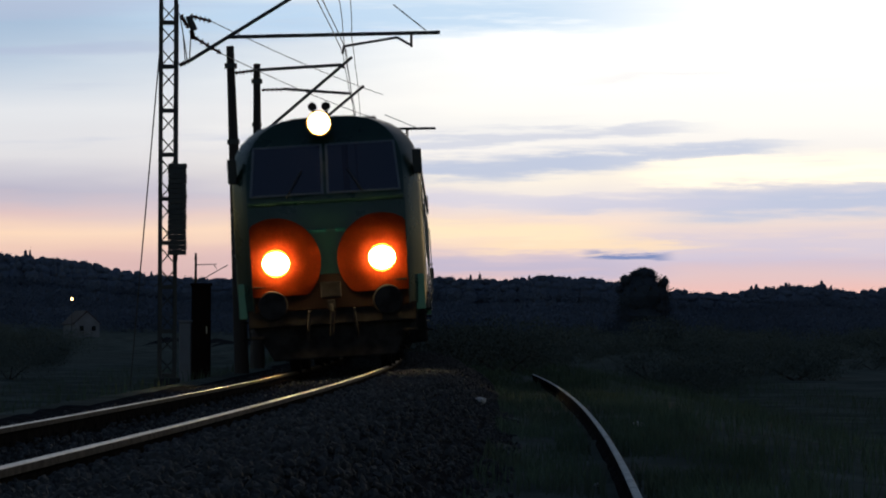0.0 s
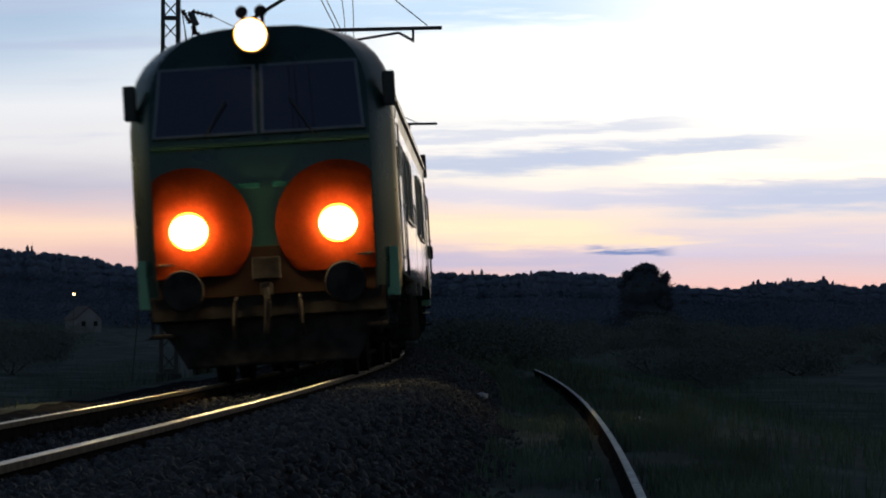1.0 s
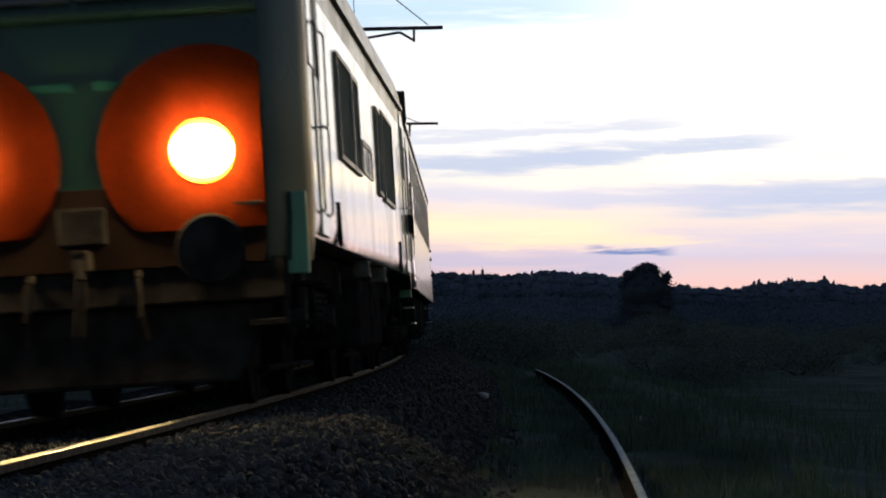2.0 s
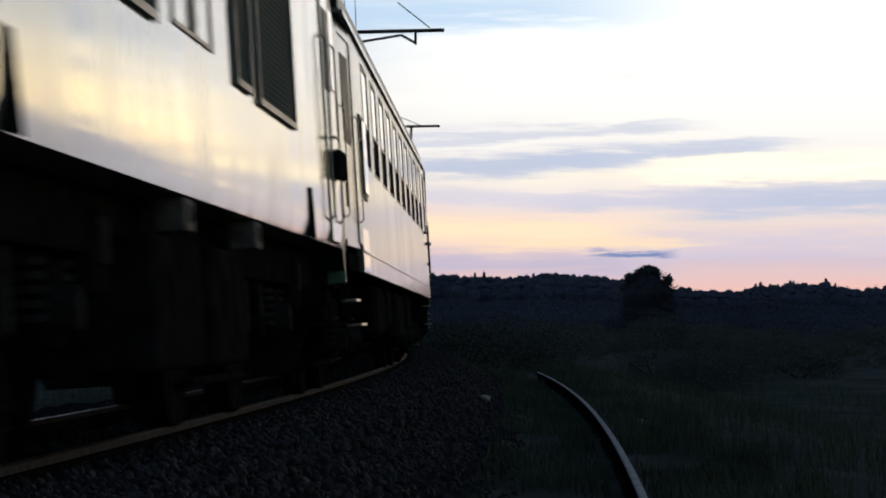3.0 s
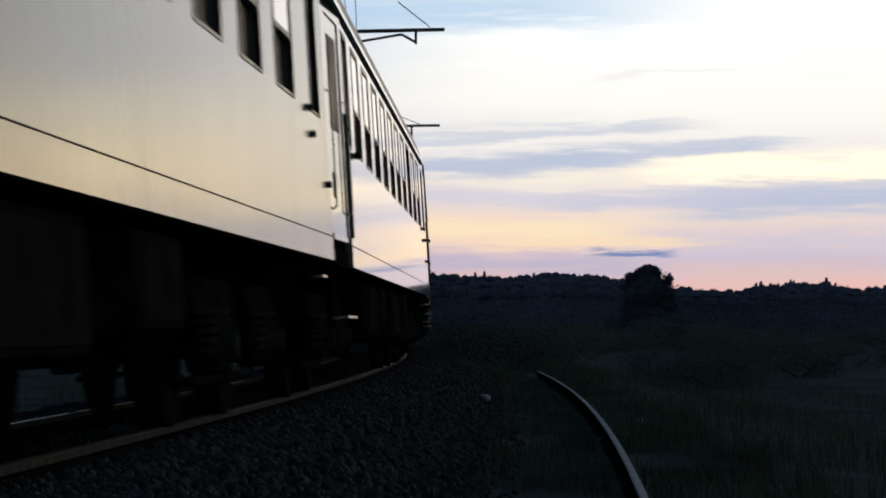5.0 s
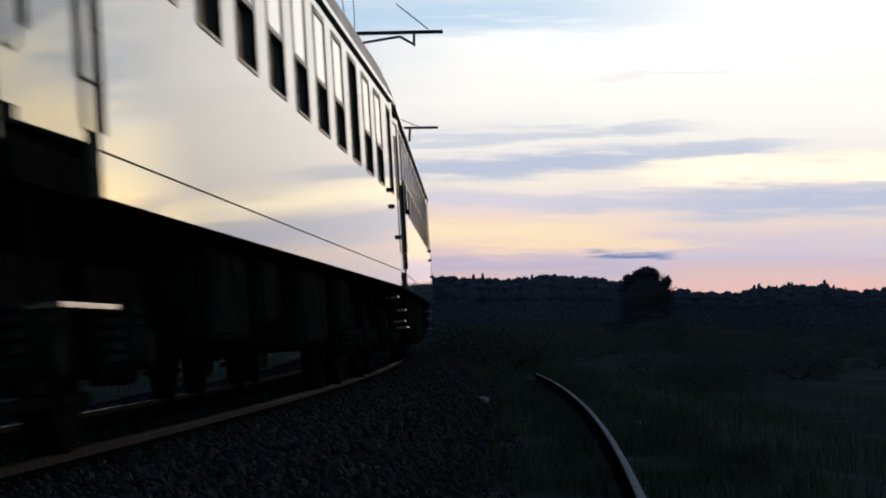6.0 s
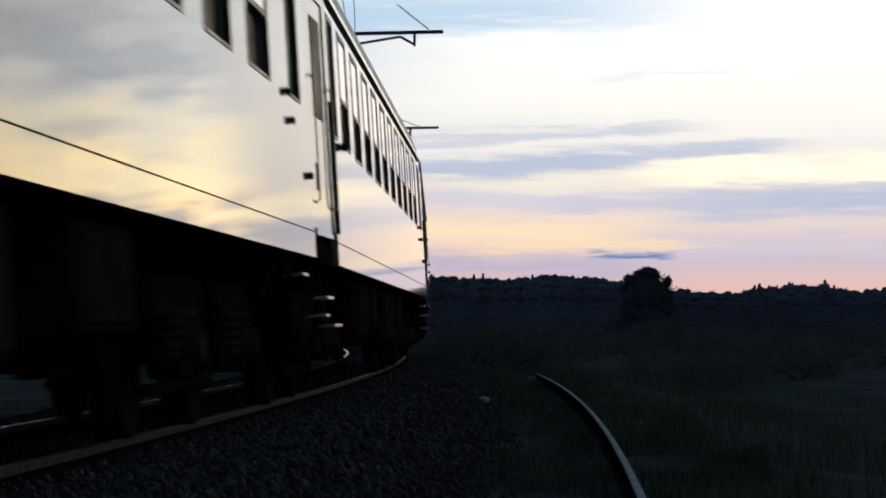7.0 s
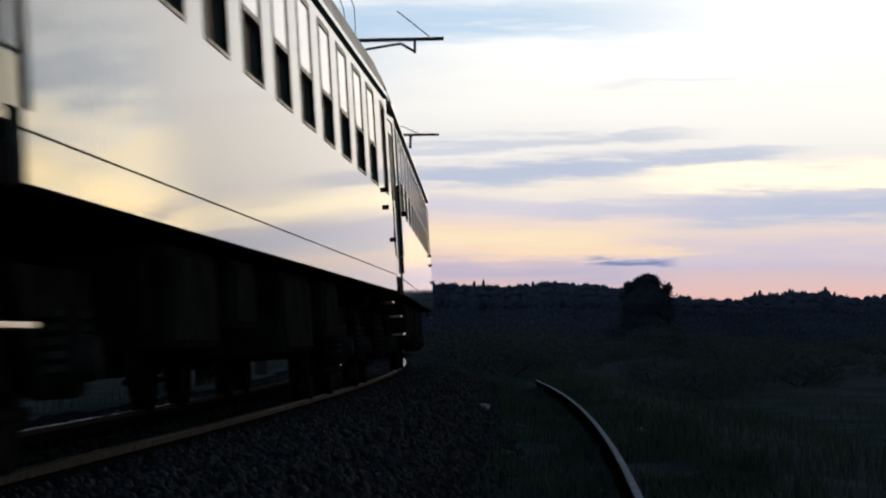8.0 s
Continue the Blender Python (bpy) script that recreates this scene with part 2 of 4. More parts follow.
TILE = material("dark_roof_tile", (0.05, 0.03, 0.028), 0.8, vary=0.3, scale=2, bump=0.2)
WINDOW = glass("tinted_upper_glass", (0.02, 0.025, 0.03), 0.03)
# Opaque near-black: the unlit inside is put into the pane colour
DARKWIN = material("dark_inside_glass", (0.008, 0.008, 0.009), 0.55, vary=0.3, scale=4, bump=0, spec=0.15)
SCREEN = glass("windscreen_glass", (0.012, 0.012, 0.03), 0.05)
LAMP = material("headlamp_glow", (1, 0.9, 0.7), 0.4, bump=0, emit=((1.0, 0.74, 0.30), 140.0))
ROOFLAMP = material("roof_lamp_glow", (1, 0.9, 0.7), 0.4, bump=0, emit=((1.0, 0.72, 0.28), 14.0))
PILOT = material("yard_lamp_glow", (1, 0.8, 0.5), 0.4, bump=0, emit=((1.0, 0.55, 0.2), 8.0))


# ---- mesh helpers ----
def link(name, bm, mat, parent=None, m=None):
    me = bpy.data.meshes.new(name)
    bm.to_mesh(me)
    bm.free()
    for x in (mat if isinstance(mat, (list, tuple)) else [mat]):
        me.materials.append(x)
    ob = new(name, me)
    if parent:
        ob.parent = parent
    if m is not None:
        ob.matrix_basis = m
    return ob


def part(name, bm, mat, parent, label="", m=None):
    return tagged(link(name, bm, mat, parent, m), label)


def empty(name, label, category, group="", kind="", m=None):
    ob = new(name)
    if m is not None:
        ob.matrix_basis = m
    return tagged(ob, label, category, group, kind)


def box(bm, x0, x1, y0, y1, z0, z1, bevel=0.0, m=None):
    r = bmesh.ops.create_cube(bm, size=1.0, matrix=Matrix.Translation(((x0 + x1) / 2, (y0 + y1) / 2, (z0 + z1) / 2)) @ Matrix.Diagonal((x1 - x0, y1 - y0, z1 - z0, 1)))
    vs = r["verts"]
    if bevel:
        es = list({e for v in vs for e in v.link_edges})
        out = bmesh.ops.bevel(bm, geom=es, offset=bevel, segments=2, affect="EDGES", profile=0.5)
        vs = out["verts"]
    if m is not None:
        bmesh.ops.transform(bm, matrix=m, verts=vs)
    return bm


def bar(bm, a, b, r, r2=None, seg=8):
    a, b = Vector(a), Vector(b)
    d = b - a
    m = Matrix.Translation((a + b) / 2) @ d.to_track_quat("Z", "Y").to_matrix().to_4x4()
    bmesh.ops.create_cone(bm, cap_ends=True, segments=seg, radius1=r, radius2=r if r2 is None else r2, depth=d.length, matrix=m)
    return bm


def tube(bm, pts, r, seg=6):
    for a, b in zip(pts, pts[1:]):
        bar(bm, a, b, r, seg=seg)
    return bm


def loft(bm, rings, close=True, caps=True):
    """A skin over rings of equally many points."""
    vs = [[bm.verts.new(p) for p in ring] for ring in rings]
    k = len(rings[0])
    for a, b in zip(vs, vs[1:]):
        for i in range(k if close else k - 1):
            j = (i + 1) % k
            bm.faces.new((a[i], a[j], b[j], b[i]))
    if caps and close:
        bm.faces.new(vs[0][::-1]), bm.faces.new(vs[-1])
    return vs


def soften(ob, angle=35):
    for p in ob.data.polygons:
        p.use_smooth = True
    ob.data.set_sharp_from_angle(angle=radians(angle))
    return ob


B = bmesh.new

# ---- the curve of the line ----
XA, TH0, BEND, CANT = -3.2202, -0.0594, 0.00107, 0.0632
CX, CY = XA - math.cos(TH0) / BEND, -math.sin(TH0) / BEND


def line(s, o=0.0):
    """Place and heading on the running line, s metres along it and o metres to its right."""
    th = TH0 + BEND * s
    r = 1 / BEND + o
    return CX + r * math.cos(th), CY + r * math.sin(th), th


def off(x, y):
    return math.hypot(x - CX, y - CY) - 1 / BEND


def on_track(s, o, z):
    """A point on the canted track."""
    c, d = math.cos(CANT), math.sin(CANT)
    x, y, _ = line(s, o * c - z * d)
    return (x, y, o * d + z * c)


# ---- ground: one sheet to the horizon ----
def smooth(a, b, v):
    v = min(1.0, max(0.0, (v - a) / (b - a)))
    return v * v * (3 - 2 * v)


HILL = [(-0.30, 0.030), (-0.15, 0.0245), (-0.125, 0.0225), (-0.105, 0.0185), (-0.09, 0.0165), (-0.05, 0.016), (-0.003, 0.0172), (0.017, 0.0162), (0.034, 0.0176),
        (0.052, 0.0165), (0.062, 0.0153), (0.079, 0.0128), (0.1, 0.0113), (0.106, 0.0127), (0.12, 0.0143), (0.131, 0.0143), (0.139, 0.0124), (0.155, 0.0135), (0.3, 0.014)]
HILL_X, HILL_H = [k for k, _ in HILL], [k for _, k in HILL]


def ground_height(x, y):
    o = off(x, y)
    z = -0.95 + 0.80 * smooth(-5.2, -2.0, o)                       # bank on the far side
    z += CANT * max(-1.5, min(1.5, o)) * (1 - smooth(1.75, 2.8, abs(o)))
    z += 0.07 * smooth(0.80, 0.86, o) * (1 - smooth(1.7, 2.4, o))
    z += -0.27 * smooth(1.75, 2.8, o)                               # down to the siding
    z += -0.75 * smooth(4.6, 9.0, o)                                # and off into the field
    d = math.hypot(x, y)
    far = smooth(12, 60, abs(o))
    z += far * (0.5 * noise.noise((x * 0.03, y * 0.03, 0)) + 0.25 * noise.noise((x * 0.11, y * 0.11, 4)))
    z += 3.0 * smooth(300, 700, d) + 4.0 * smooth(250, 800, d) * smooth(-0.02, -0.16, x / max(30.0, y))
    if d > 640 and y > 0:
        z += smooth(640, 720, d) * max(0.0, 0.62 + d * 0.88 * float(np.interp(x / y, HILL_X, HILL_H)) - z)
    if abs(o) > 2.2:
        z += 0.03 * noise.noise((x * 1.7, y * 1.7, 9))
    return z


def build_ground():
    def axis(fine0, fine1, step, reach, first=None):
        a = [fine0 + step * i for i in range(int((fine1 - fine0) / step) + 1)]
        g, v = step, a[-1]
        while v < reach:
            g *= 1.22
            v += g
            a.append(v)
        g, v = step, a[0]
        low = []
        while v > -(first or reach):
            g *= 1.3
            v -= g
            low.append(v)
        return low[::-1] + a
    xs, ys = axis(-9, 7, 0.22, 3500), axis(4, 95, 0.6, 4200, 1500)
    verts = [(x, y, ground_height(x, y)) for y in ys for x in xs]
    k = len(xs)
    faces = [(j * k + i, j * k + i + 1, (j + 1) * k + i + 1, (j + 1) * k + i) for j in range(len(ys) - 1) for i in range(k - 1)]
    me = bpy.data.meshes.new("ground")
    me.from_pydata(verts, [], faces)
    me.materials.append(SOIL), me.materials.append(BED)
    for p in me.polygons:
        p.use_smooth = True
        if -2.2 < off(p.center.x, p.center.y) < 2.6:
            p.material_index = 1
    tagged(new("ground", me), "dark turf and field soil beside the line", "ground", kind="structure")


# ---- the two tracks ----
RAIL = [(-0.036, 0), (-0.036, -0.035), (-0.01, -0.05), (-0.009, -0.13), (-0.06, -0.15), (-0.06, -0.16),
        (0.06, -0.16), (0.06, -0.15), (0.009, -0.13), (0.01, -0.05), (0.036, -0.035), (0.036, 0), (0.025, 0.006), (-0.025, 0.006)]


def rail(name, place, o, s0, s1, step, mats, parent, label):
    bm = B()
    n = int((s1 - s0) / step)
    loft(bm, [[place(s0 + step * i, o + a, b) for a, b in RAIL] for i in range(n + 1)])
    ob = part(name, bm, mats, parent, label)
    bmx = B()
    bmx.from_mesh(ob.data)
    bmesh.ops.recalc_face_normals(bmx, faces=bmx.faces)
    bmx.to_mesh(ob.data)
    bmx.free()
    for p in ob.data.polygons:
        p.material_index = 0 if p.index % 14 in (11, 12, 13) else 2 if p.index % 14 in (0, 10) and len(mats) > 2 else 1
    return ob


SIDING_Z = -0.26


def on_siding(s, o, z):
    x, y, _ = line(s, 3.473 + o * 0.68)
    return (x, y, SIDING_Z + z)


def build_tracks():
    main = empty("railway_track", "canted main line track on dark ballast", "railway track", kind="structure")
    for o in (-0.75, 0.75):
        rail("rail", on_track, o, -30, 170, 1.0, [RAILTOP, RUST, HEADSIDE], main, "running rail with a polished head")
    side = empty("siding_rail_track", "overgrown siding rail sunk in grass beside the main line", "railway track", kind="structure")
    # BLACK below the head paints the shadow on the rail's sides
    rail("rail", on_siding, 0, -10, 60, 0.6, [DULL, BLACK], side, "worn siding rail, head sheen and side shade in its colours")
    bm = box(B(), -1.3, 1.3, -0.125, 0.125, -0.12, 0.0, 0.015)
    first = None
    for i in range(150):
        s = 3 + 0.62 * i
        x, y, th = line(s)
        m = pose(x, y, -0.165, 0, -math.degrees(CANT), math.degrees(th) + random.uniform(-1, 1))
        if first is None:
            first = part("sleeper", bm, SLEEPER, main, "", m)
        else:
            ob = new("sleeper", first.data)
            ob.parent, ob.matrix_basis = main, m
    bm = B()
    box(bm, -0.17, -0.05, -0.06, 0.06, 0.0, 0.035, 0.006)
    box(bm, 0.05, 0.17, -0.06, 0.06, 0.0, 0.035, 0.006)
    for x in (-0.11, 0.11):
        bar(bm, (x, 0, 0.03), (x, 0, 0.07), 0.018, seg=6)
    first = None
    for i in range(75):
        for o in (-0.75, 0.75):
            s = 3 + 0.62 * i
            th = line(s)[2]
            m = Matrix.Translation(on_track(s, o, -0.16)) @ pose(0, 0, 0, 0, -math.degrees(CANT), math.degrees(th))
            if first is None:
                first = part("rail_clip", bm, RUST, main, "", m)
            else:
                ob = new("rail_clip", first.data)
                ob.parent, ob.matrix_basis = main, m


def rough_stone(seed):
    rng = random.Random(seed)
    bm = B()
    bmesh.ops.create_icosphere(bm, subdivisions=1, radius=1.0)
    for v in bm.verts:
        v.co = Vector((v.co.x * rng.uniform(0.8, 1.25), v.co.y * rng.uniform(0.7, 1.2), v.co.z * rng.uniform(0.5, 0.95)))
    for _ in range(4):
        d = Vector((rng.gauss(0, 1), rng.gauss(0, 1), rng.gauss(0, 1))).normalized()
        for v in bm.verts:
            k = v.co.dot(d)
            if k > 0.6:
                v.co -= d * (k - 0.6)
    return bm


def build_ballast():
    rng = random.Random(5)
    bed = empty("ballast", "bed of dark crushed ballast stones under the main line", "ballast", kind="structure")
    shapes = [rough_stone(i) for i in range(6)]
    raw = [(np.array([v.co[:] for v in b.verts]), [[v.index for v in f.verts] for f in b.faces]) for b in shapes]
    meshes = []
    for b in shapes:
        me = bpy.data.meshes.new("stone")
        b.to_mesh(me)
        b.free()
        me.materials.append(STONE)
        meshes.append(me)

    def spot(s0, s1, o0, o1):
        s, o = rng.uniform(s0, s1), rng.uniform(o0, o1)
        r = rng.uniform(0.016, 0.038)
        x, y, _ = line(s, o)
        z = ground_height(x, y) + r * 0.35
        return x, y, z, r
    for i in range(300):
        x, y, z, r = spot(11.5, 20, 0.95, 2.3)
        ob = new("stone", meshes[i % 6])
        ob.parent = bed
        ob.matrix_basis = Matrix.LocRotScale((x, y, z + 0.012), Euler((rng.uniform(0, 6), rng.uniform(0, 6), rng.uniform(0, 6))), (r * 1.15,) * 3)
    verts, faces, n = [], [], 0
    for i in range(22000):
        s1 = 8.5 + 76 * (rng.random() ** 1.9)
        x, y, z, r = spot(s1, s1 + 1, -1.9, 2.75) if i % 3 else spot(s1, s1 + 1, 0.85, 2.6)
        v, f = raw[i % 6]
        rot = np.array(Euler((rng.uniform(0, 6), rng.uniform(0, 6), rng.uniform(0, 6))).to_matrix())
        verts.append(v @ rot.T * r + (x, y, z))
        faces += [[a + n for a in g] for g in f]
        n += len(v)
    me = bpy.data.meshes.new("loose_stones")
    me.from_pydata(np.concatenate(verts).tolist(), [], faces)
    me.materials.append(STONE)
    ob = tagged(new("loose_stones", me), "crushed dark ballast stones", kind="stuff")
    ob.parent = bed


# ---- vegetation ----
def blades(name, spots, label, mat=GRASS):
    rng = random.Random(11)
    verts, faces = [], []
    for x, y, z, h in spots:
        a, lean = rng.uniform(0, 6.28), rng.uniform(0.05, 0.55) * h
        w = rng.uniform(0.003, 0.007) * (1 + h)
        ca, sa, b = math.cos(a), math.sin(a), rng.uniform(0, 6.28)
        lx, ly = lean * math.cos(b), lean * math.sin(b)
        n = len(verts)
        verts += [(x - w * ca, y - w * sa, z - 0.03), (x + w * ca, y + w * sa, z - 0.03), (x + lx * 0.35 - w * ca * 0.7, y + ly * 0.35 - w * sa * 0.7, z + h * 0.6),
                  (x + lx * 0.35 + w * ca * 0.7, y + ly * 0.35 + w * sa * 0.7, z + h * 0.6), (x + lx, y + ly, z + h)]
        faces += [(n, n + 1, n + 3, n + 2), (n + 2, n + 3, n + 4)]
    me = bpy.data.meshes.new(name)
    me.from_pydata(verts, [], faces)
    me.materials.append(mat)
    return tagged(new(name, me), label, "grass", kind="stuff")


def build_grass():
    rng = random.Random(3)
    spots = []
    while len(spots) < 60000:
        s = 9 + 110 * rng.random() ** 1.8
        k = rng.random()
        o = rng.uniform(2.5, 4.6) if k < 0.45 else rng.uniform(3.6, 14) if k < 0.85 else rng.uniform(-10, -2.4)
        x, y, _ = line(s, o)
        clump = noise.noise((x * 0.9, y * 0.5, 2.0))
        if clump < -0.1 + rng.uniform(-0.25, 0.25) or abs(o - 3.47) < 0.12:
            continue
        h = (0.05 + 0.10 * rng.random()) * (1 + max(0, clump)) if 2.4 < o < 4.4 else (0.10 + 0.26 * rng.random()) * (0.6 + clump)
        spots.append((x, y, ground_height(x, y), max(0.04, h)))
    blades("grass", spots, "dark unmown grass and weeds along the siding")


def leaf_cloud(rng, lobes, count, size):
    """Many small leaf pieces over the skin of overlapping lobes (x, y, z, radius, height)."""
    gen = np.random.default_rng(rng.randrange(1 << 30))
    table = np.array(lobes)
    share = table[:, 3] * table[:, 4]
    pick = table[gen.choice(len(table), count, p=share / share.sum())]
    d = gen.normal(size=(count, 3))
    d /= np.linalg.norm(d, axis=1, keepdims=True)
    k = (gen.random((count, 1)) ** 0.4) * gen.uniform(0.9, 1.12, (count, 1))
    centre = pick[:, :3] + d * k * pick[:, [3, 3, 4]]
    e = gen.normal(size=(count, 3, 3))
    e *= size * gen.uniform(0.5, 1.3, (count, 3, 1)) / np.linalg.norm(e, axis=2, keepdims=True)
    return centre[:, None, :] + e


BALL = B()
bmesh.ops.create_icosphere(BALL, subdivisions=2, radius=1.0)
BALL_V = np.array([v.co[:] for v in BALL.verts])
BALL_F = np.array([[v.index for v in f.verts] for f in BALL.faces])
BALL.free()


def boughs(rng, lobes, size=0.9):
    """The dense inside of a crown: one knobbly mass for each lobe."""
    gen = np.random.default_rng(rng.randrange(1 << 30))
    table = np.array(lobes)
    k = size * gen.uniform(0.82, 1.12, (len(table), len(BALL_V), 1))
    v = table[:, None, :3] + BALL_V[None] * k * table[:, None, [3, 3, 4]]
    return v[:, BALL_F].reshape(-1, 3, 3)


def triangles(name, tris, mat):
    verts = np.asarray(tris).reshape(-1, 3)
    me = bpy.data.meshes.new(name)
    me.from_pydata(verts.tolist(), [], np.arange(len(verts)).reshape(-1, 3).tolist())
    me.materials.append(mat)
    return new(name, me)


def tree(x, y, height, spread, seed, label):
    rng = random.Random(seed)
    z = ground_height(x, y)
    t = empty("tree", label, "tree", m=pose(x, y, z))
    bm = B()
    bar(bm, (0, 0, -0.2), (0, 0, height * 0.5), spread * 0.07, spread * 0.045)
    for i in range(7):
        a = i * 0.9 + rng.random()
        b = height * rng.uniform(0.25, 0.5)
        bar(bm, (0, 0, b), (math.cos(a) * spread * 0.32, math.sin(a) * spread * 0.32, b + height * 0.28), spread * 0.03, spread * 0.012, 6)
    part("trunk", bm, BARK, t)
    lobes = [(0, 0, height * 0.56, spread * 0.37, height * 0.27), (0, 0, height * 0.36, spread * 0.4, height * 0.24), (0, 0, height * 0.2, spread * 0.6, height * 0.18)]
    for i in range(26):
        a, k = rng.uniform(0, 6.28), rng.uniform(-0.6, 1.5)
        lobes.append((math.cos(a) * math.cos(k) * spread * 0.34, math.sin(a) * math.cos(k) * spread * 0.34, height * (0.56 + 0.24 * math.sin(k)), spread * rng.uniform(0.06, 0.1), height * rng.uniform(0.04, 0.07)))
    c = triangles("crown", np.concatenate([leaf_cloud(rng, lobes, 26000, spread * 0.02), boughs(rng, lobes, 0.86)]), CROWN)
    c.parent = t
    return t


def bush(x, y, height, spread, seed, label="dark shrub in the field"):
    rng = random.Random(seed)
    b = empty("bush", label, "bush", "field bushes", m=pose(x, y, ground_height(x, y) - 0.05))
    bm = B()
    for i in range(3):
        a = rng.uniform(0, 6.28)
        bar(bm, (0, 0, 0), (math.cos(a) * spread * 0.3, math.sin(a) * spread * 0.3, height * 0.3), spread * 0.012, spread * 0.006, 5)
    part("stem", bm, BARK, b)
    lobes = [(rng.uniform(-0.4, 0.4) * spread, rng.uniform(-0.4, 0.4) * spread, height * rng.uniform(0.12, 0.58), spread * rng.uniform(0.16, 0.28), height * rng.uniform(0.2, 0.36)) for _ in range(12)]
    c = triangles("foliage", leaf_cloud(rng, lobes, 6500, spread * 0.014), LEAF)
    c.parent = b


def build_woods():
    """The far edge of the woods, tree by tree, pines and broadleaved mixed."""
    rng = random.Random(21)
    tris = []
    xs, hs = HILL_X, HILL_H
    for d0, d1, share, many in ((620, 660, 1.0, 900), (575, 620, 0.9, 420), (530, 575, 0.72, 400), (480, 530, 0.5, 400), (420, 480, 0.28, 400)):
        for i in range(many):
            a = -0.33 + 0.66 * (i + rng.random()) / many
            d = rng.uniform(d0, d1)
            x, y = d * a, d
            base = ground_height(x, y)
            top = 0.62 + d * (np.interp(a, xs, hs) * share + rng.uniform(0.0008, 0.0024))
            h = max(1.5, top - base)
            w = rng.uniform(1.1, 2.0)
            rear = share > 0.8
            if rear and rng.random() < (0.22 if 0.1 < a < 0.137 else 0.05):
                # a spruce: narrowing tiers up to a point
                h *= rng.uniform(1.0, 1.06)
                lobes = [(x + rng.uniform(-0.2, 0.2), y, base + h * k, w * g, h * 0.12) for k, g in ((0.2, 1.6), (0.45, 1.5), (0.62, 1.2), (0.76, 0.9), (0.87, 0.6), (0.95, 0.3))]
            else:
                lobes = [(x + rng.uniform(-1, 1), y, base + h * 0.3, w * 1.7, h * 0.35), (x, y, base + h * 0.7, w * 1.4, h * 0.22), (x + rng.uniform(-0.8, 0.8), y, base + h * 0.88, w * rng.uniform(0.7, 1.1), h * 0.12)]
            if rear:
                tris += [boughs(rng, lobes, 0.76), leaf_cloud(rng, lobes, 260, 0.2)]
            else:
                tris.append(leaf_cloud(rng, [(a1, b1, c1, d1 * 1.5, e1) for a1, b1, c1, d1, e1 in lobes], 300, 0.26))
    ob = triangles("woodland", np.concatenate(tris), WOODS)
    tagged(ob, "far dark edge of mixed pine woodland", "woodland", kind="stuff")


def build_plants():
    build_grass()
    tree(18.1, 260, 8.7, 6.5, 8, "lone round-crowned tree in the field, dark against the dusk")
    rng = random.Random(77)
    for x, d, h, w in ((14.5, 246, 3.2, 8), (20.5, 250, 3.4, 9), (24.5, 235, 2.8, 8), (9.0, 255, 2.6, 8)):
        bush(x, d, h, w, int(d), "broad dark thicket at the foot of the lone tree")
    for i in range(64):
        d = rng.uniform(70, 330)
        a = rng.uniform(0.005, 0.19) if i % 5 else rng.uniform(-0.19, -0.135)
        h = rng.uniform(0.7, 1.5) * (1 + d / 220)
        bush(d * a, d, h, h * rng.uniform(1.5, 3.0), 100 + i)


# ---- overhead line ----
def insulator(bm, a, b, r=0.05, rings=5):
    a, b = Vector(a), Vector(b)
    bar(bm, a, b, r * 0.45)
    for i in range(rings):
        c = a.lerp(b, (i + 0.5) / rings)
        d = (b - a).normalized() * 0.012
        bar(bm, c - d, c + d, r, r * 0.7, 10)


def lattice_mast(s, o, height):
    x, y, th = line(s, o)
    m = empty("lattice_mast", "dark steel lattice catenary mast with tension weights", "catenary mast", "catenary masts", m=pose(x, y, ground_height(x, y), 0, 0, math.degrees(th)))
    w = 0.125
    for sx in (-w, w):
        bm = B()
        box(bm, sx - 0.035, sx + 0.035, -0.06, -0.045, -0.3, height)
        box(bm, sx - 0.035, sx - 0.022, -0.06, 0.06, -0.3, height)
        part("upright", bm, MAST, m)
    k = 0
    z = 0.2
    while z < height - 0.3:
        bm = B()
        bar(bm, (-w, 0, z), (w, 0, z + 0.28), 0.012, seg=5)
        bar(bm, (w, 0, z), (-w, 0, z + 0.28), 0.012, seg=5)
        if k % 2 == 0:
            box(bm, -w, w, -0.05, 0.05, z - 0.05, z + 0.02)
        part("brace", bm, MAST, m)
        z += 0.37
        k += 1
    bm = box(B(), -0.2, 0.2, -0.2, 0.2, -0.4, 0.15, 0.03)
    part("footing", bm, STONE, m)
    first = None
    for i in range(18):
        if first is None:
            first = part("tension_weight", box(B(), -0.15, 0.15, -0.075, 0.075, 0, 0.08, 0.008), MAST, m, "dark cast tension weight", pose(0.17, -0.165, 2.2))
        else:
            w2 = new("tension_weight", first.data)
            w2.parent, w2.matrix_basis = m, pose(0.17 + random.uniform(-0.008, 0.008), -0.165, 2.2 + 0.085 * i)
            tagged(w2, "dark cast tension weight")
    part("weight_rod", bar(B(), (0.17, -0.165, 2.1), (0.17, -0.165, height - 1.2), 0.012), MAST, m)
    bm = B()
    bar(bm, (-0.12, 0, height - 1.6), (-0.62, 0, 0.0), 0.012, seg=5)
    part("stay_wire", bm, MAST, m)
    for z in (height - 0.95, height - 0.55):
        part("collar", box(B(), -0.2, 0.19, -0.08, 0.08, z, z + 0.12, 0.01), MAST, m)
    return m


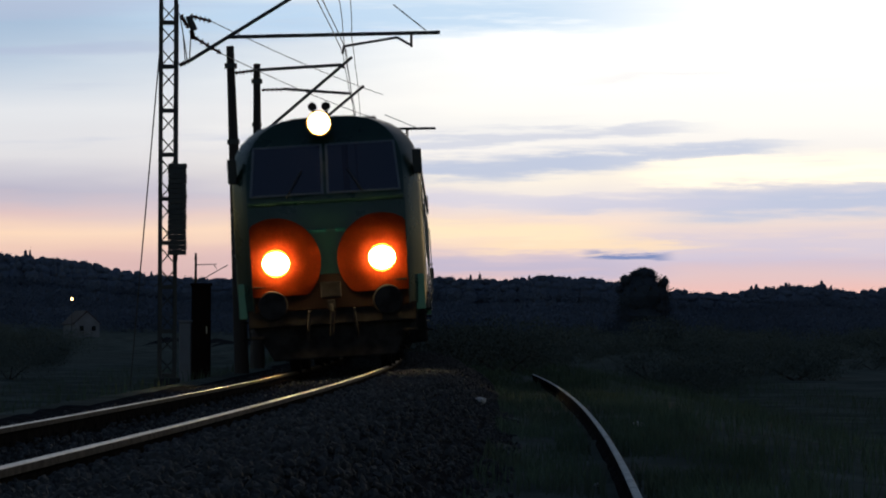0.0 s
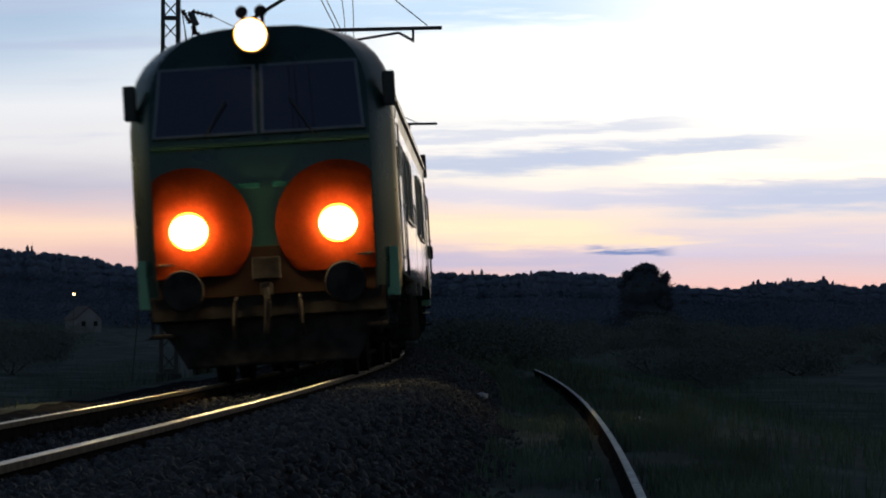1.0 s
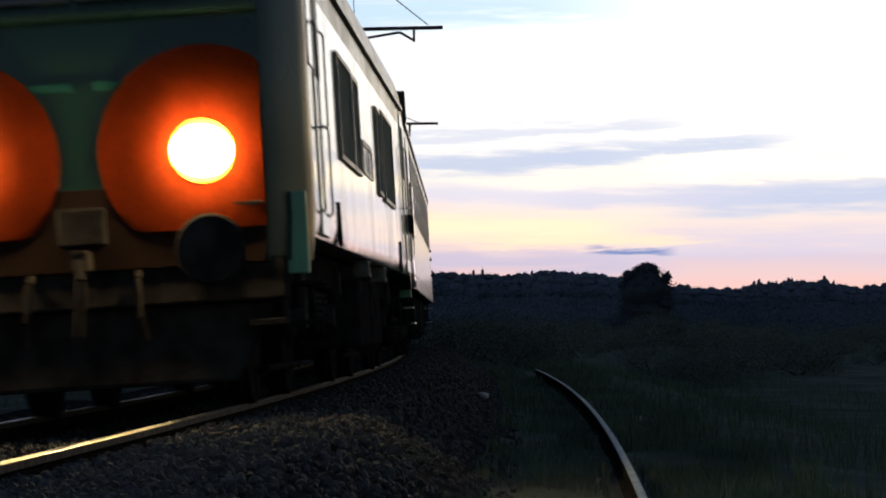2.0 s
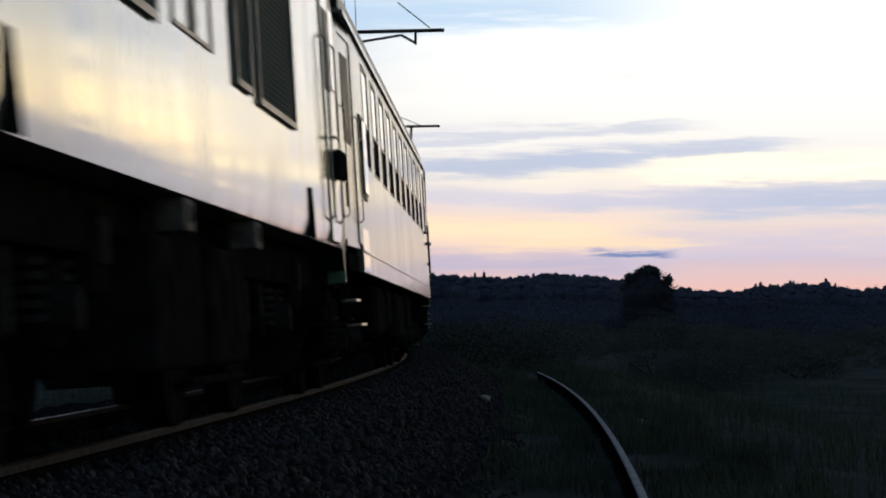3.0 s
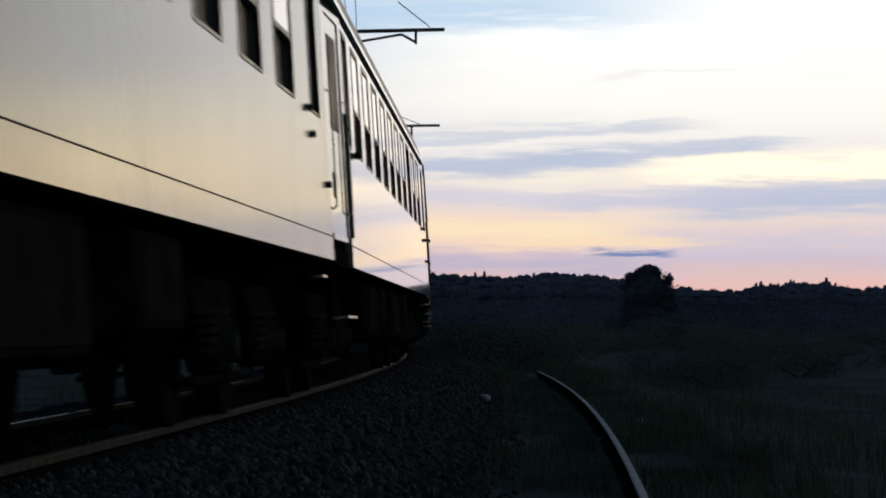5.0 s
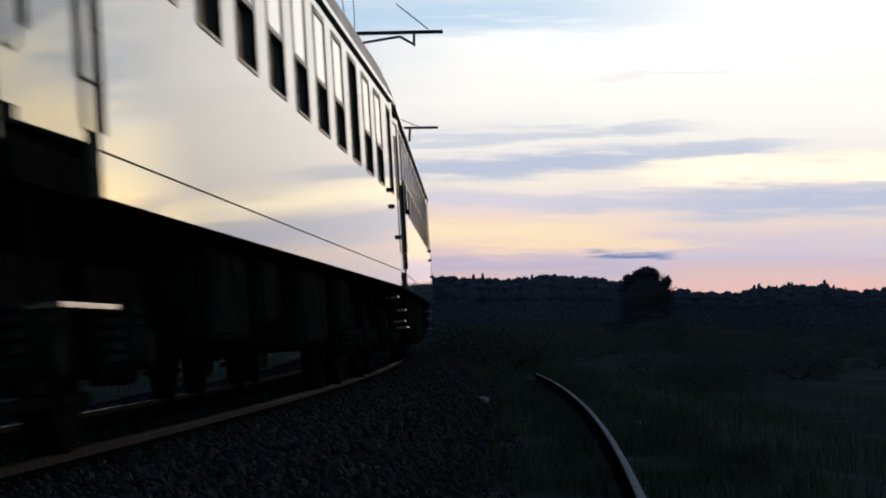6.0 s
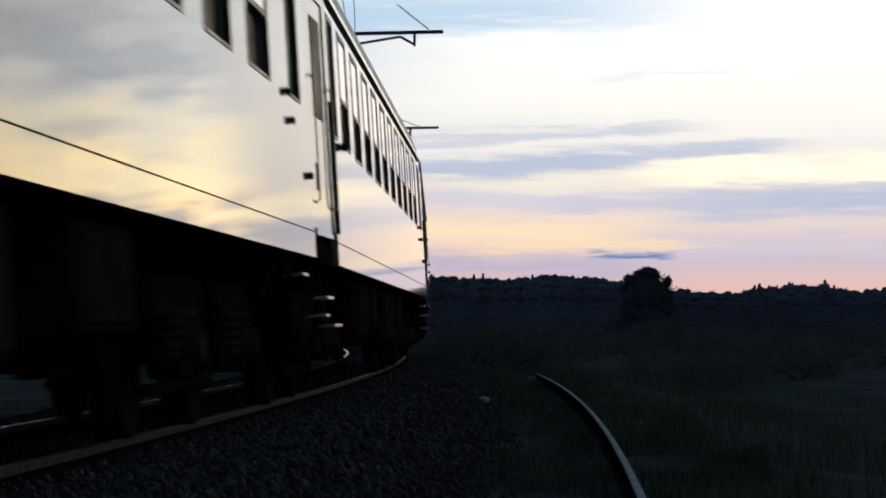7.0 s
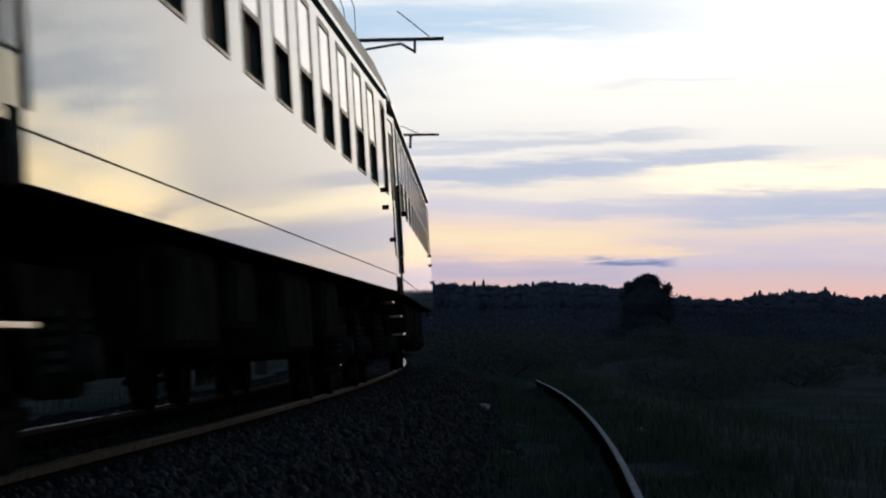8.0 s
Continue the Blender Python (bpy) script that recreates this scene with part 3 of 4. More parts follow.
def pole_mast(s, o, height, lean):
    x, y, th = line(s, o)
    m = empty("tarred_pole", "slender dark tapering catenary pole", "catenary mast", "catenary masts", m=pose(x, y, ground_height(x, y), 0, lean, math.degrees(th)))
    bm = bar(B(), (0, 0, -0.4), (0, 0, height), 0.15, 0.075, 12)
    part("shaft", bm, TIMBER, m)
    part("cap", bar(B(), (0, 0, height), (0, 0, height + 0.04), 0.085, 0.07, 12), TIMBER, m)
    for z in (height - 0.4, height - 1.9):
        part("collar", bar(B(), (0, 0, z), (0, 0, z + 0.1), 0.125, 0.12, 12), MAST, m)
    return m


def bracket(name, s, label, pieces):
    """A cantilever of tubes. pieces: kind and two ends (o, z), all at s."""
    x, y, th = line(s)
    m = empty(name, label, "catenary bracket", "catenary brackets", m=pose(x, y, 0, 0, 0, math.degrees(th)))
    for kind, a, b in pieces:
        p, q = (a[0], 0, a[1]), (b[0], 0, b[1])
        if kind == "insulator":
            bm = B()
            insulator(bm, p, q)
            part("insulator", bm, CERAMIC, m)
        elif kind == "pulley":
            bm = bar(B(), p, q, 0.05, 0.06, 12)
            part("pulley", bar(bm, (p[0] - 0.05, 0, p[2]), (p[0] + 0.07, 0, p[2]), 0.03), MAST, m)
        elif kind == "wire":
            part("tie", bar(B(), p, q, 0.010, seg=5), MAST, m)
        else:
            part(kind, bar(B(), p, q, 0.032 if kind == "tube" else 0.022), MAST, m)
    return m


def at_px(x, y, d):
    """Offset and height above the rail of a sight line at a distance."""
    px, pz = (x - 784) / FOCAL * d, EYE[2] + (577.8 - y) / FOCAL * d
    return off(px, d), pz


def span(name, a, b, sag, label, r=0.008):
    bm = B()
    pts = []
    for i in range(17):
        f = i / 16
        s = a[0] + (b[0] - a[0]) * f
        x, y, _ = line(s, a[1] + (b[1] - a[1]) * f)
        pts.append((x, y, a[2] + (b[2] - a[2]) * f - sag * 4 * f * (1 - f)))
    tube(bm, pts, r, 5)
    return tagged(link(name, bm, MAST), label, "wire", "overhead wires")


S1, S2, S3, S4 = 49.0, 57.5, 65.0, 74.0


def build_overhead():
    a1 = lambda x, y: at_px(x + 4.5, y - 8, S1)
    lattice_mast(S1, a1(297, 300)[0], 7.6)
    bracket("cantilever", S1, "raking steel tube bracket over the main line", [
        ("insulator", a1(316, 116), a1(334, 108)), ("tube", a1(334, 108), a1(640, -82)), ("tube", a1(402, 66), a1(778, 57)),
        ("arm", a1(608, 82), a1(702, 66)), ("arm", a1(702, 66), a1(725, 79)), ("arm", a1(727, 59), a1(727, 83)), ("arm", a1(608, 81), a1(605, 95)),
        ("insulator", a1(318, 27), a1(332, 50)), ("pulley", a1(333, 32), a1(342, 54)), ("insulator", a1(337, 54), a1(341, 70)), ("wire", a1(316, 24), a1(330, 108)), ("wire", a1(322, 60), a1(326, 106)), ("wire", a1(336, 60), a1(334, 106)),
        ("wire", a1(695, 8), a1(752, 53)), ("insulator", a1(334, 28), a1(372, 38)), ("insulator", a1(341, 66), a1(390, 95))])
    a2 = lambda x, y: at_px(x + 4.5, y - 8, S2)
    pole_mast(S2, a2(429, 560)[0], 6.40, -2.3)
    bracket("cantilever", S2, "slim bracket with a raking strut on a pole", [
        ("insulator", a2(414, 130), a2(446, 126)), ("tube", a2(446, 125), a2(602, 115)), ("tube", a2(470, 232), a2(622, 101)), ("arm", a2(600, 113), a2(608, 121))])
    a3 = lambda x, y: at_px(x + 4.5, y - 8, S3)
    pole_mast(S3, a3(458, 560)[0], 6.72, -0.5)
    bracket("cantilever", S3, "slim bracket with a raking strut on a pole", [
        ("insulator", a3(462, 160), a3(500, 159)), ("tube", a3(500, 158), a3(620, 166)), ("tube", a3(560, 222), a3(643, 152))])
    a4 = lambda x, y: at_px(x + 4.5, y - 8, S4)
    pole_mast(S4, -2.9, 6.5, 0)
    bracket("cantilever", S4, "far level bracket tube over the main line", [
        ("tube", (-2.9, a4(600, 232)[1]), a4(770, 227)), ("insulator", a4(720, 229), a4(719, 252)), ("wire", a4(680, 203), a4(736, 226))])
    pole_mast(210, -3.2, 6.5, 0)
    bracket("cantilever", 210, "distant raking bracket on a far pole", [("tube", (-3.2, 5.3), (-1.7, 5.35)), ("tube", (-3.0, 4.1), (-0.9, 5.3)), ("insulator", (-1.9, 5.3), (-1.7, 5.0))])
    say = "overhead line wire running along the track"
    for p1, p2, p3, p4 in (((604, 90), (609, 118), (618, 166), (626, 200)), ((611, 88), (614, 117), (621, 165), (628, 200)), ((600, 4), (606, 60), (612, 112), (620, 160)), ((619, 2), (621, 66), (628, 120), (634, 172))):
        (o1, z1), (o2, z2), (o3, z3), (o4, z4) = a1(*p1), a2(*p2), a3(*p3), a4(*p4)
        span("overhead_wire", (-12, o1 - 0.1, z1), (S1, o1, z1), 0.02, say)
        span("overhead_wire", (S1, o1, z1), (S2, o2, z2), 0.01, say)
        span("overhead_wire", (S2, o2, z2), (S3, o3, z3), 0.01, say)
        span("overhead_wire", (S3, o3, z3), (S4, o4, z4), 0.01, say)
        span("overhead_wire", (S4, o4, z4), (130, o4 * 0.5, z4), 0.2, say)
    span("tension_wire", (S1, a1(390, 95)[0], a1(390, 95)[1]), (S4, 0.1, 6.0), 0.1, "anchor wire running to the mast")
    span("tension_wire", (S1, a1(372, 38)[0], a1(372, 38)[1]), (S4, 0.3, 6.6), 0.1, "anchor wire running to the mast")


# ---- pale stones lying in the grass ----
def build_stones():
    for x, y, r in ((2.13, 31.6, 0.07), (0.46, 34.0, 0.09), (0.30, 21.0, 0.035), (1.05, 19.5, 0.03)):
        bm = rough_stone(int(y))
        bmesh.ops.scale(bm, vec=(r * 1.4, r, r * 0.8), verts=bm.verts)
        tagged(link("pale_stone", bm, PALE, None, pose(x, y, ground_height(x, y) + r * 0.35, 0, 0, 40 * y)), "small pale stone lying in the trackside grass", "stone", "pale stones")


# ---- trackside cabinet and post by the lattice mast ----
def build_trackside():
    d = 58.0
    x, y = (361 - 784) / FOCAL * d, d
    z = ground_height(x, y)
    k = empty("relay_cabinet", "brown steel relay cabinet standing beside the mast", "cabinet", m=pose(x, y, z, 0, 0, 4))
    part("body", box(B(), -0.19, 0.19, -0.2, 0.2, -0.1, 1.9, 0.015), BROWN, k)
    part("roof", box(B(), -0.22, 0.22, -0.24, 0.24, 1.9, 1.95, 0.01), BROWN, k)
    part("door", box(B(), -0.16, 0.16, -0.215, -0.2, 0.1, 1.8, 0.006), BROWN, k)
    part("handle", box(B(), 0.1, 0.12, -0.235, -0.215, 0.95, 1.1, 0.004), STEEL, k)
    x = (333 - 784) / FOCAL * 54
    k = empty("concrete_post", "short pale concrete marker post in the grass", "post", m=pose(x, 54, ground_height(x, 54)))
    bm = box(B(), -0.11, 0.11, -0.06, 0.06, -0.2, 1.15, 0.02)
    part("shaft", bm, PLASTER, k)
    part("cap", box(B(), -0.13, 0.13, -0.08, 0.08, 1.15, 1.2, 0.015), PLASTER, k)


# ---- the far house and its lamp ----
def build_far_house():
    d = 330.0
    x = (149 - 784) / FOCAL * d
    z = ground_height(x, d)
    h = empty("house", "small pale house with a dark gable roof far across the field", "house", m=pose(x, d, z, 0, 0, 24))
    bm = box(B(), -1.45, 1.45, -2.2, 2.2, -0.5, 1.3)
    part("wall", bm, PLASTER, h)
    bm = B()
    vs = [bm.verts.new(p) for p in ((-1.7, -2.15, 1.2), (1.7, -2.15, 1.2), (0, -2.15, 2.75), (-1.7, 2.4, 1.2), (1.7, 2.4, 1.2), (0, 2.4, 2.75))]
    for f in ((0, 1, 2), (3, 5, 4), (0, 2, 5, 3), (1, 4, 5, 2), (0, 3, 4, 1)):
        bm.faces.new([vs[i] for i in f])
    part("roof", bm, TILE, h)
    bm = B()
    loft(bm, [[(-1.42, v, 1.3), (1.42, v, 1.3), (0, v, 2.55)] for v in (-2.22, -2.1)])
    part("gable", bm, PLASTER, h)
    for x0 in (-0.9, 0.5):
        w = part("window", box(B(), x0 - 0.05, x0 + 0.55, -2.26, -2.14, 0.4, 1.1), PLASTER, h)
        part("pane", box(B(), x0 + 0.02, x0 + 0.48, -2.28, -2.25, 0.47, 1.03), DARKWIN, w)
    x, dz = (144 - 784) / FOCAL * d, EYE[2] + (577.8 - 524) / FOCAL * d
    z = ground_height(x, d - 6)
    p = empty("street_lamp", "lit street lamp on a thin post by the house", "street lamp", m=pose(x, d - 6, z))
    part("post", bar(B(), (0, 0, -0.3), (0, 0, dz - z), 0.05, 0.035), MAST, p)
    bm = B()
    bmesh.ops.create_uvsphere(bm, u_segments=10, v_segments=6, radius=0.16, matrix=Matrix.Translation((0, 0, dz - z)))
    part("globe", bm, PILOT, p, "glowing orange-white globe")


# ---- the train. Every vehicle: x to its right, y towards its tail, z up from the rail head ----
def section(half, z0, z1, top, lower=None):
    """The right half of a body's outline, from the sill to the crown of the roof."""
    pts = [(lower or half, z0), (half, z0 + 0.12), (half, 0.5 * (z0 + z1)), (half, z1 - 0.25), (half * 0.995, z1)]
    for i in range(1, 9):
        a = i / 8 * math.pi / 2
        pts.append((half * 0.995 * math.cos(a) ** 0.6, z1 + (top - z1) * math.sin(a) ** 0.95))
    return pts


def closed(pts):
    return pts + [(-x, z) for x, z in reversed(pts[:-1])]


def window_set(parent, u0, u1, z0, z1, x, split=None, frame_mat=None):
    """A carriage window: raised frame, upper and lower pane, lying in the side at x."""
    sgn = 1 if x > 0 else -1
    bm = B()
    t = 0.045
    a, b = sorted((x - sgn * 0.03, x + sgn * 0.005))
    for v0, v1, w0, w1 in ((u0 - t, u1 + t, z1, z1 + t), (u0 - t, u1 + t, z0 - 0.022, z0), (u0 - t, u0, z0, z1), (u1, u1 + t, z0, z1)):
        box(bm, a, b, v0, v1, w0, w1)
    if split:
        box(bm, *sorted((x - sgn * 0.05, x - sgn * 0.001)), u0, u1, split - 0.018, split + 0.018)
    w = part("window", bm, frame_mat or GREY, parent)
    p = sorted((x - sgn * 0.02, x - sgn * 0.003))
    q = sorted((x - sgn * 0.075, x - sgn * 0.06))
    if split:
        part("upper_pane", box(B(), *p, u0, u1, split, z1), WINDOW, w)
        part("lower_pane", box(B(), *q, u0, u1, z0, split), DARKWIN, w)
    else:
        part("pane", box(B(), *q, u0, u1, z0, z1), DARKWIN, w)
    return w


def side_wall(bm, x, u0, u1, z0, z1, holes, thick=0.06):
    """A flat side of some thickness, with holes (u0, u1, z0, z1) through it."""
    us = sorted({u0, u1, *[h[0] for h in holes], *[h[1] for h in holes]})
    zs = sorted({z0, z1, *[h[2] for h in holes], *[h[3] for h in holes]})
    sgn = 1 if x > 0 else -1
    xi = x - sgn * thick
    grid = {}

    def v(i, j, k):
        if (i, j, k) not in grid:
            grid[i, j, k] = bm.verts.new((x if k == 0 else xi, us[i], zs[j]))
        return grid[i, j, k]

    def solid(i, j):
        if not (0 <= i < len(us) - 1 and 0 <= j < len(zs) - 1):
            return False
        cu, cz = (us[i] + us[i + 1]) / 2, (zs[j] + zs[j + 1]) / 2
        return not any(h[0] < cu < h[1] and h[2] < cz < h[3] for h in holes)
    for i in range(len(us) - 1):
        for j in range(len(zs) - 1):
            if not solid(i, j):
                continue
            for k in (0, 1):
                bm.faces.new((v(i, j, k), v(i + 1, j, k), v(i + 1, j + 1, k), v(i, j + 1, k)))
            for di, dj, e in ((-1, 0, ((0, 0), (0, 1))), (1, 0, ((1, 0), (1, 1))), (0, -1, ((0, 0), (1, 0))), (0, 1, ((0, 1), (1, 1)))):
                if not solid(i + di, j + dj):
                    (a, b), (c, d) = e
                    bm.faces.new((v(i + a, j + b, 0), v(i + c, j + d, 0), v(i + c, j + d, 1), v(i + a, j + b, 1)))
    bmesh.ops.recalc_face_normals(bm, faces=bm.faces)


WHEELS = []


def wheelset(parent, u, r):
    bm = B()
    for x in (-0.75, 0.75):
        s = 1 if x > 0 else -1
        bar(bm, (x - 0.065, 0, 0), (x + 0.065, 0, 0), r, seg=32)
        bar(bm, (x - s * 0.095, 0, 0), (x - s * 0.065, 0, 0), r + 0.028, seg=32)
        bar(bm, (x + s * 0.06, 0, 0), (x + s * 0.11, 0, 0), 0.13, 0.11, 16)
        for i in range(6):
            a = i * math.pi / 3
            bar(bm, (x + s * 0.066, 0.2 * math.cos(a), 0.2 * math.sin(a)), (x + s * 0.075, 0.2 * math.cos(a), 0.2 * math.sin(a)), 0.05, seg=8)
    bar(bm, (-0.75, 0, 0), (0.75, 0, 0), 0.085, seg=12)
    return part("wheelset", bm, BLACK, parent, "", pose(0, u, r))


def bogie(vehicle, u, base, r, heavy):
    x0 = 1.02
    b = part("bogie", box(B(), -x0, x0, -0.2, 0.2, r + 0.1, r + 0.36, 0.03), BLACK, vehicle, "", pose(0, u, 0))
    for y in (-base / 2 - 0.68, base / 2 + 0.68):
        part("end_beam", box(B(), -x0, x0, y - 0.05, y + 0.05, r + 0.16, r + 0.3, 0.02), BLACK, b)
    for s in (-1, 1):
        part("side_frame", box(B(), s * x0 - 0.06, s * x0 + 0.06, -base / 2 - 0.75, base / 2 + 0.75, r + 0.16, r + 0.38, 0.03), BLACK, b)
        part("frame_web", box(B(), s * x0 - 0.07, s * x0 + 0.07, -0.55, 0.55, r - 0.12, r + 0.18, 0.04), BLACK, b)
        for y in (-base / 2, base / 2):
            part("axle_box", box(B(), s * x0 - 0.1, s * x0 + 0.12, y - 0.17, y + 0.17, r - 0.16, r + 0.18, 0.04), BLACK, b)
    for s in (-1, 1):
        for y in (-base / 2, base / 2):
            part("axle_box_cover", bar(B(), (s * (x0 + 0.08), y, r), (s * (x0 + 0.2), y, r), 0.11, 0.09, 14), DUSTY, b, "dust-caked axle box cover")
            for d in (-0.33, 0.33):
                bm = B()
                for i in range(5):
                    bar(bm, (s * (x0 + 0.04), y + d, r - 0.05 + i * 0.055), (s * (x0 + 0.04), y + d, r - 0.02 + i * 0.055), 0.085, seg=12)
                part("coil_spring", bm, DUSTY, b, "dusty coil spring")
        if heavy:
            for y in (-0.42, 0.42):
                part("swing_link", box(B(), *sorted((s * (x0 + 0.07), s * (x0 + 0.13))), y - 0.06, y + 0.06, r - 0.1, r + 0.42, 0.02), DUSTY, b)
            for y in (-base / 2 - 0.5, base / 2 + 0.5):
                part("sand_box", box(B(), *sorted((s * (x0 + 0.02), s * (x0 + 0.22))), y - 0.16, y + 0.16, r + 0.05, r + 0.42, 0.03), BLACK, b)
                part("sand_box_lid", box(B(), *sorted((s * (x0 + 0.22), s * (x0 + 0.235))), y - 0.12, y + 0.12, r + 0.18, r + 0.38, 0.005), DUSTY, b)
        bm = B()
        bar(bm, (s * (x0 + 0.12), -0.35, r + 0.35), (s * (x0 + 0.12), 0.1, r - 0.1), 0.045)
        bar(bm, (s * (x0 + 0.12), 0.0, r + 0.0), (s * (x0 + 0.12), 0.1, r - 0.1), 0.055)
        part("damper", bm, SOOT, b)
        part("brake_rod", bar(B(), (s * 0.9, -base / 2, 0.25), (s * 0.9, base / 2, 0.25), 0.03), BLACK, b)
        part("sand_pipe", tube(B(), [(s * 0.78, -base / 2 - 0.62, 0.6), (s * 0.78, -base / 2 - 0.6, 0.3), (s * 0.76, -base / 2 - 0.5, 0.1)], 0.025), BLACK, b)
    for y in (-base / 2, base / 2):
        wheelset(b, y, r)
    return b


def buffers(parent, y, way, mat=BLACK):
    for x in (-0.875, 0.875):
        bm = B()
        bar(bm, (x, y, 1.05), (x, y + way * 0.34, 1.05), 0.12, 0.10, 16)
        bar(bm, (x, y + way * 0.3, 1.05), (x, y + way * 0.5, 1.05), 0.075, seg=14)
        bar(bm, (x, y + way * 0.5, 1.05), (x, y + way * 0.54, 1.05), 0.23, 0.21, 24)
        part("buffer", bm, mat, parent)
    bm = B()
    box(bm, -0.06, 0.06, min(y, y + way * 0.3), max(y, y + way * 0.3), 0.96, 1.1, 0.02)
    tube(bm, [(0, y + way * 0.3, 1.03), (0.02, y + way * 0.36, 0.9), (0, y + way * 0.33, 0.7), (-0.02, y + way * 0.3, 0.55)], 0.035)
    part("coupling_hook", bm, BLACK, parent)
    for x in (-0.35, 0.35):
        part("brake_hose", tube(B(), [(x, y, 0.95), (x, y + way * 0.15, 0.9), (x * 1.05, y + way * 0.22, 0.65), (x * 1.1, y + way * 0.12, 0.5)], 0.025), BLACK, parent)


def locomotive():
    L = 16.75
    t = empty("electric_locomotive", "green and cream electric locomotive with three lit headlamps", "locomotive")
    sec = section(1.47, 1.13, 3.1, 3.98, 1.45)
    ring = closed(sec)

    def lean(z):
        return 0.46 * max(0.0, z - 2.72) + 0.25 * max(0.0, z - 3.6)

    def narrow(u, x, z):
        k = min(1.0, max(0.0, u / 0.48))
        return x * (0.825 + 0.175 * k ** 0.85)
    def drop(u, z):
        return z - 0.16 * (u < 0.56) if z < 1.14 else z
    us = [0.0, 0.05, 0.14, 0.26, 0.38, 0.48, 0.56, 0.75, 1.6, 3.2]
    rings = []
    for u in us:
        rings.append([(narrow(u, x, z), u + lean(z) * (1 - min(1, u / 3.2)), drop(u, z)) for x, z in ring])
    for u in (5, 7, 9, 11, 12.5):
        rings.append([(x, u, z) for x, z in ring])
    for u in us[::-1]:
        rings.append([(narrow(u, x, z), L - u - lean(z) * (1 - min(1, u / 3.2)), drop(u, z)) for x, z in ring])
    bm = B()
    vs = loft(bm, rings, caps=False)
    for end in (vs[0], vs[-1]):
        k = len(end)
        for i in range(len(sec) - 2):
            f = (end[i], end[k - 1 - i], end[k - 2 - i], end[i + 1])
            bm.faces.new(f)
        bm.faces.new((end[len(sec) - 2], end[len(sec)], end[len(sec) - 1]))
    bmesh.ops.recalc_face_normals(bm, faces=bm.faces)
    body = part("body", bm, [CREAM, GREEN, RED, ROOF], t)
    for p in body.data.polygons:
        c, u = p.center, min(p.center.y - 0, L - p.center.y)
        p.material_index = 3 if c.z > 3.55 and u > 1.2 else 1 if c.z > 2.9 or u < 0.8 else 0
    soften(body, 30)
    # front: dark brown lower apron, waist moulding, windscreens
    for y, way in ((0.0, -1), (L, 1)):
        part("front_apron", box(B(), -1.19, 1.19, *sorted((y + way * 0.002, y + way * 0.012)), 0.965, 1.5, 0.005), BROWN, t, "grimy dark brown lower front panel")
        part("coupler_housing", box(B(), -0.16, 0.16, *sorted((y + way * 0.005, y + way * 0.06)), 1.13, 1.38, 0.02), BLACK, t)
        for x0, x1 in ((-0.42, -0.02), (0.12, 0.4)):
            part("number_bar", box(B(), x0, x1, *sorted((y + way * 0.002, y + way * 0.012)), 2.14, 2.2, 0.004), LOUVRE, t, "worn dull lettering bar")
        part("waist_moulding", box(B(), -1.2, 1.2, *sorted((y - way * 0.01, y + way * 0.02)), 2.61, 2.66, 0.008), GREEN, t)
        for s in (-1, 1):
            # the panes follow the lean of the screen
            bm = B()
            z0, z1 = 2.76, 3.5
            y0, y1 = y - way * (lean(z0) - 0.012), y - way * (lean(z1) - 0.012)
            pts = [(0.06, y0, z0), (1.13, y0, z0), (1.07, y1, z1), (0.06, y1, z1)]
            quad = [Vector((s * px, py, pz)) for px, py, pz in pts]
            mid = sum(quad, Vector()) / 4
            out = [mid + (q - mid) * 1.07 + Vector((0, way * 0.004, 0)) for q in quad]
            back = [q - Vector((0, way * 0.03, 0)) for q in quad]
            va, vb = [bm.verts.new(q) for q in out], [bm.verts.new(q + Vector((0, way * 0.012, 0))) for q in quad]
            vc = [bm.verts.new(q - Vector((0, way * 0.05, 0))) for q in out]
            for i in range(4):
                j = (i + 1) % 4
                bm.faces.new((va[i], va[j], vb[j], vb[i])), bm.faces.new((vc[i], vc[j], va[j], va[i]))
            sc = part("windscreen", bm, SEAL, t)
            bm = B()
            va, vb = [bm.verts.new(q + Vector((0, way * 0.006, 0))) for q in quad], [bm.verts.new(q) for q in back]
            bm.faces.new(va), bm.faces.new(vb[::-1])
            for i in range(4):
                bm.faces.new((va[i], va[(i + 1) % 4], vb[(i + 1) % 4], vb[i]))
            part("pane", bm, SCREEN, sc)
            wy = y0 + way * 0.05
            part("wiper", tube(B(), [(s * 0.6, wy, z0 - 0.06), (s * 0.35, y0 * 0.5 + y1 * 0.5 + way * 0.05, 3.12)], 0.012), RUBBER, sc)
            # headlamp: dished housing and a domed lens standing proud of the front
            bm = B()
            # added glow disc, pillow-shaped: highest at the lamp, curving back to the front sheet
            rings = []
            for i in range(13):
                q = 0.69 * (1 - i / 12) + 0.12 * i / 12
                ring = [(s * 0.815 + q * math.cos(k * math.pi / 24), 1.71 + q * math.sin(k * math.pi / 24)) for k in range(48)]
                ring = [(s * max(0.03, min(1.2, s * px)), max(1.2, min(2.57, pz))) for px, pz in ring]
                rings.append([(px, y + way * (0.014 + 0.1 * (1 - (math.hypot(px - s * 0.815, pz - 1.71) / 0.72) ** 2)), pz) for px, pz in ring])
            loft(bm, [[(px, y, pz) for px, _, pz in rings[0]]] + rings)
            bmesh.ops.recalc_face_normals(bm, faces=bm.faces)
            soften(part("lamp_surround", bm, RED, t, "added orange-red disc for the glow round the headlamp"), 50)
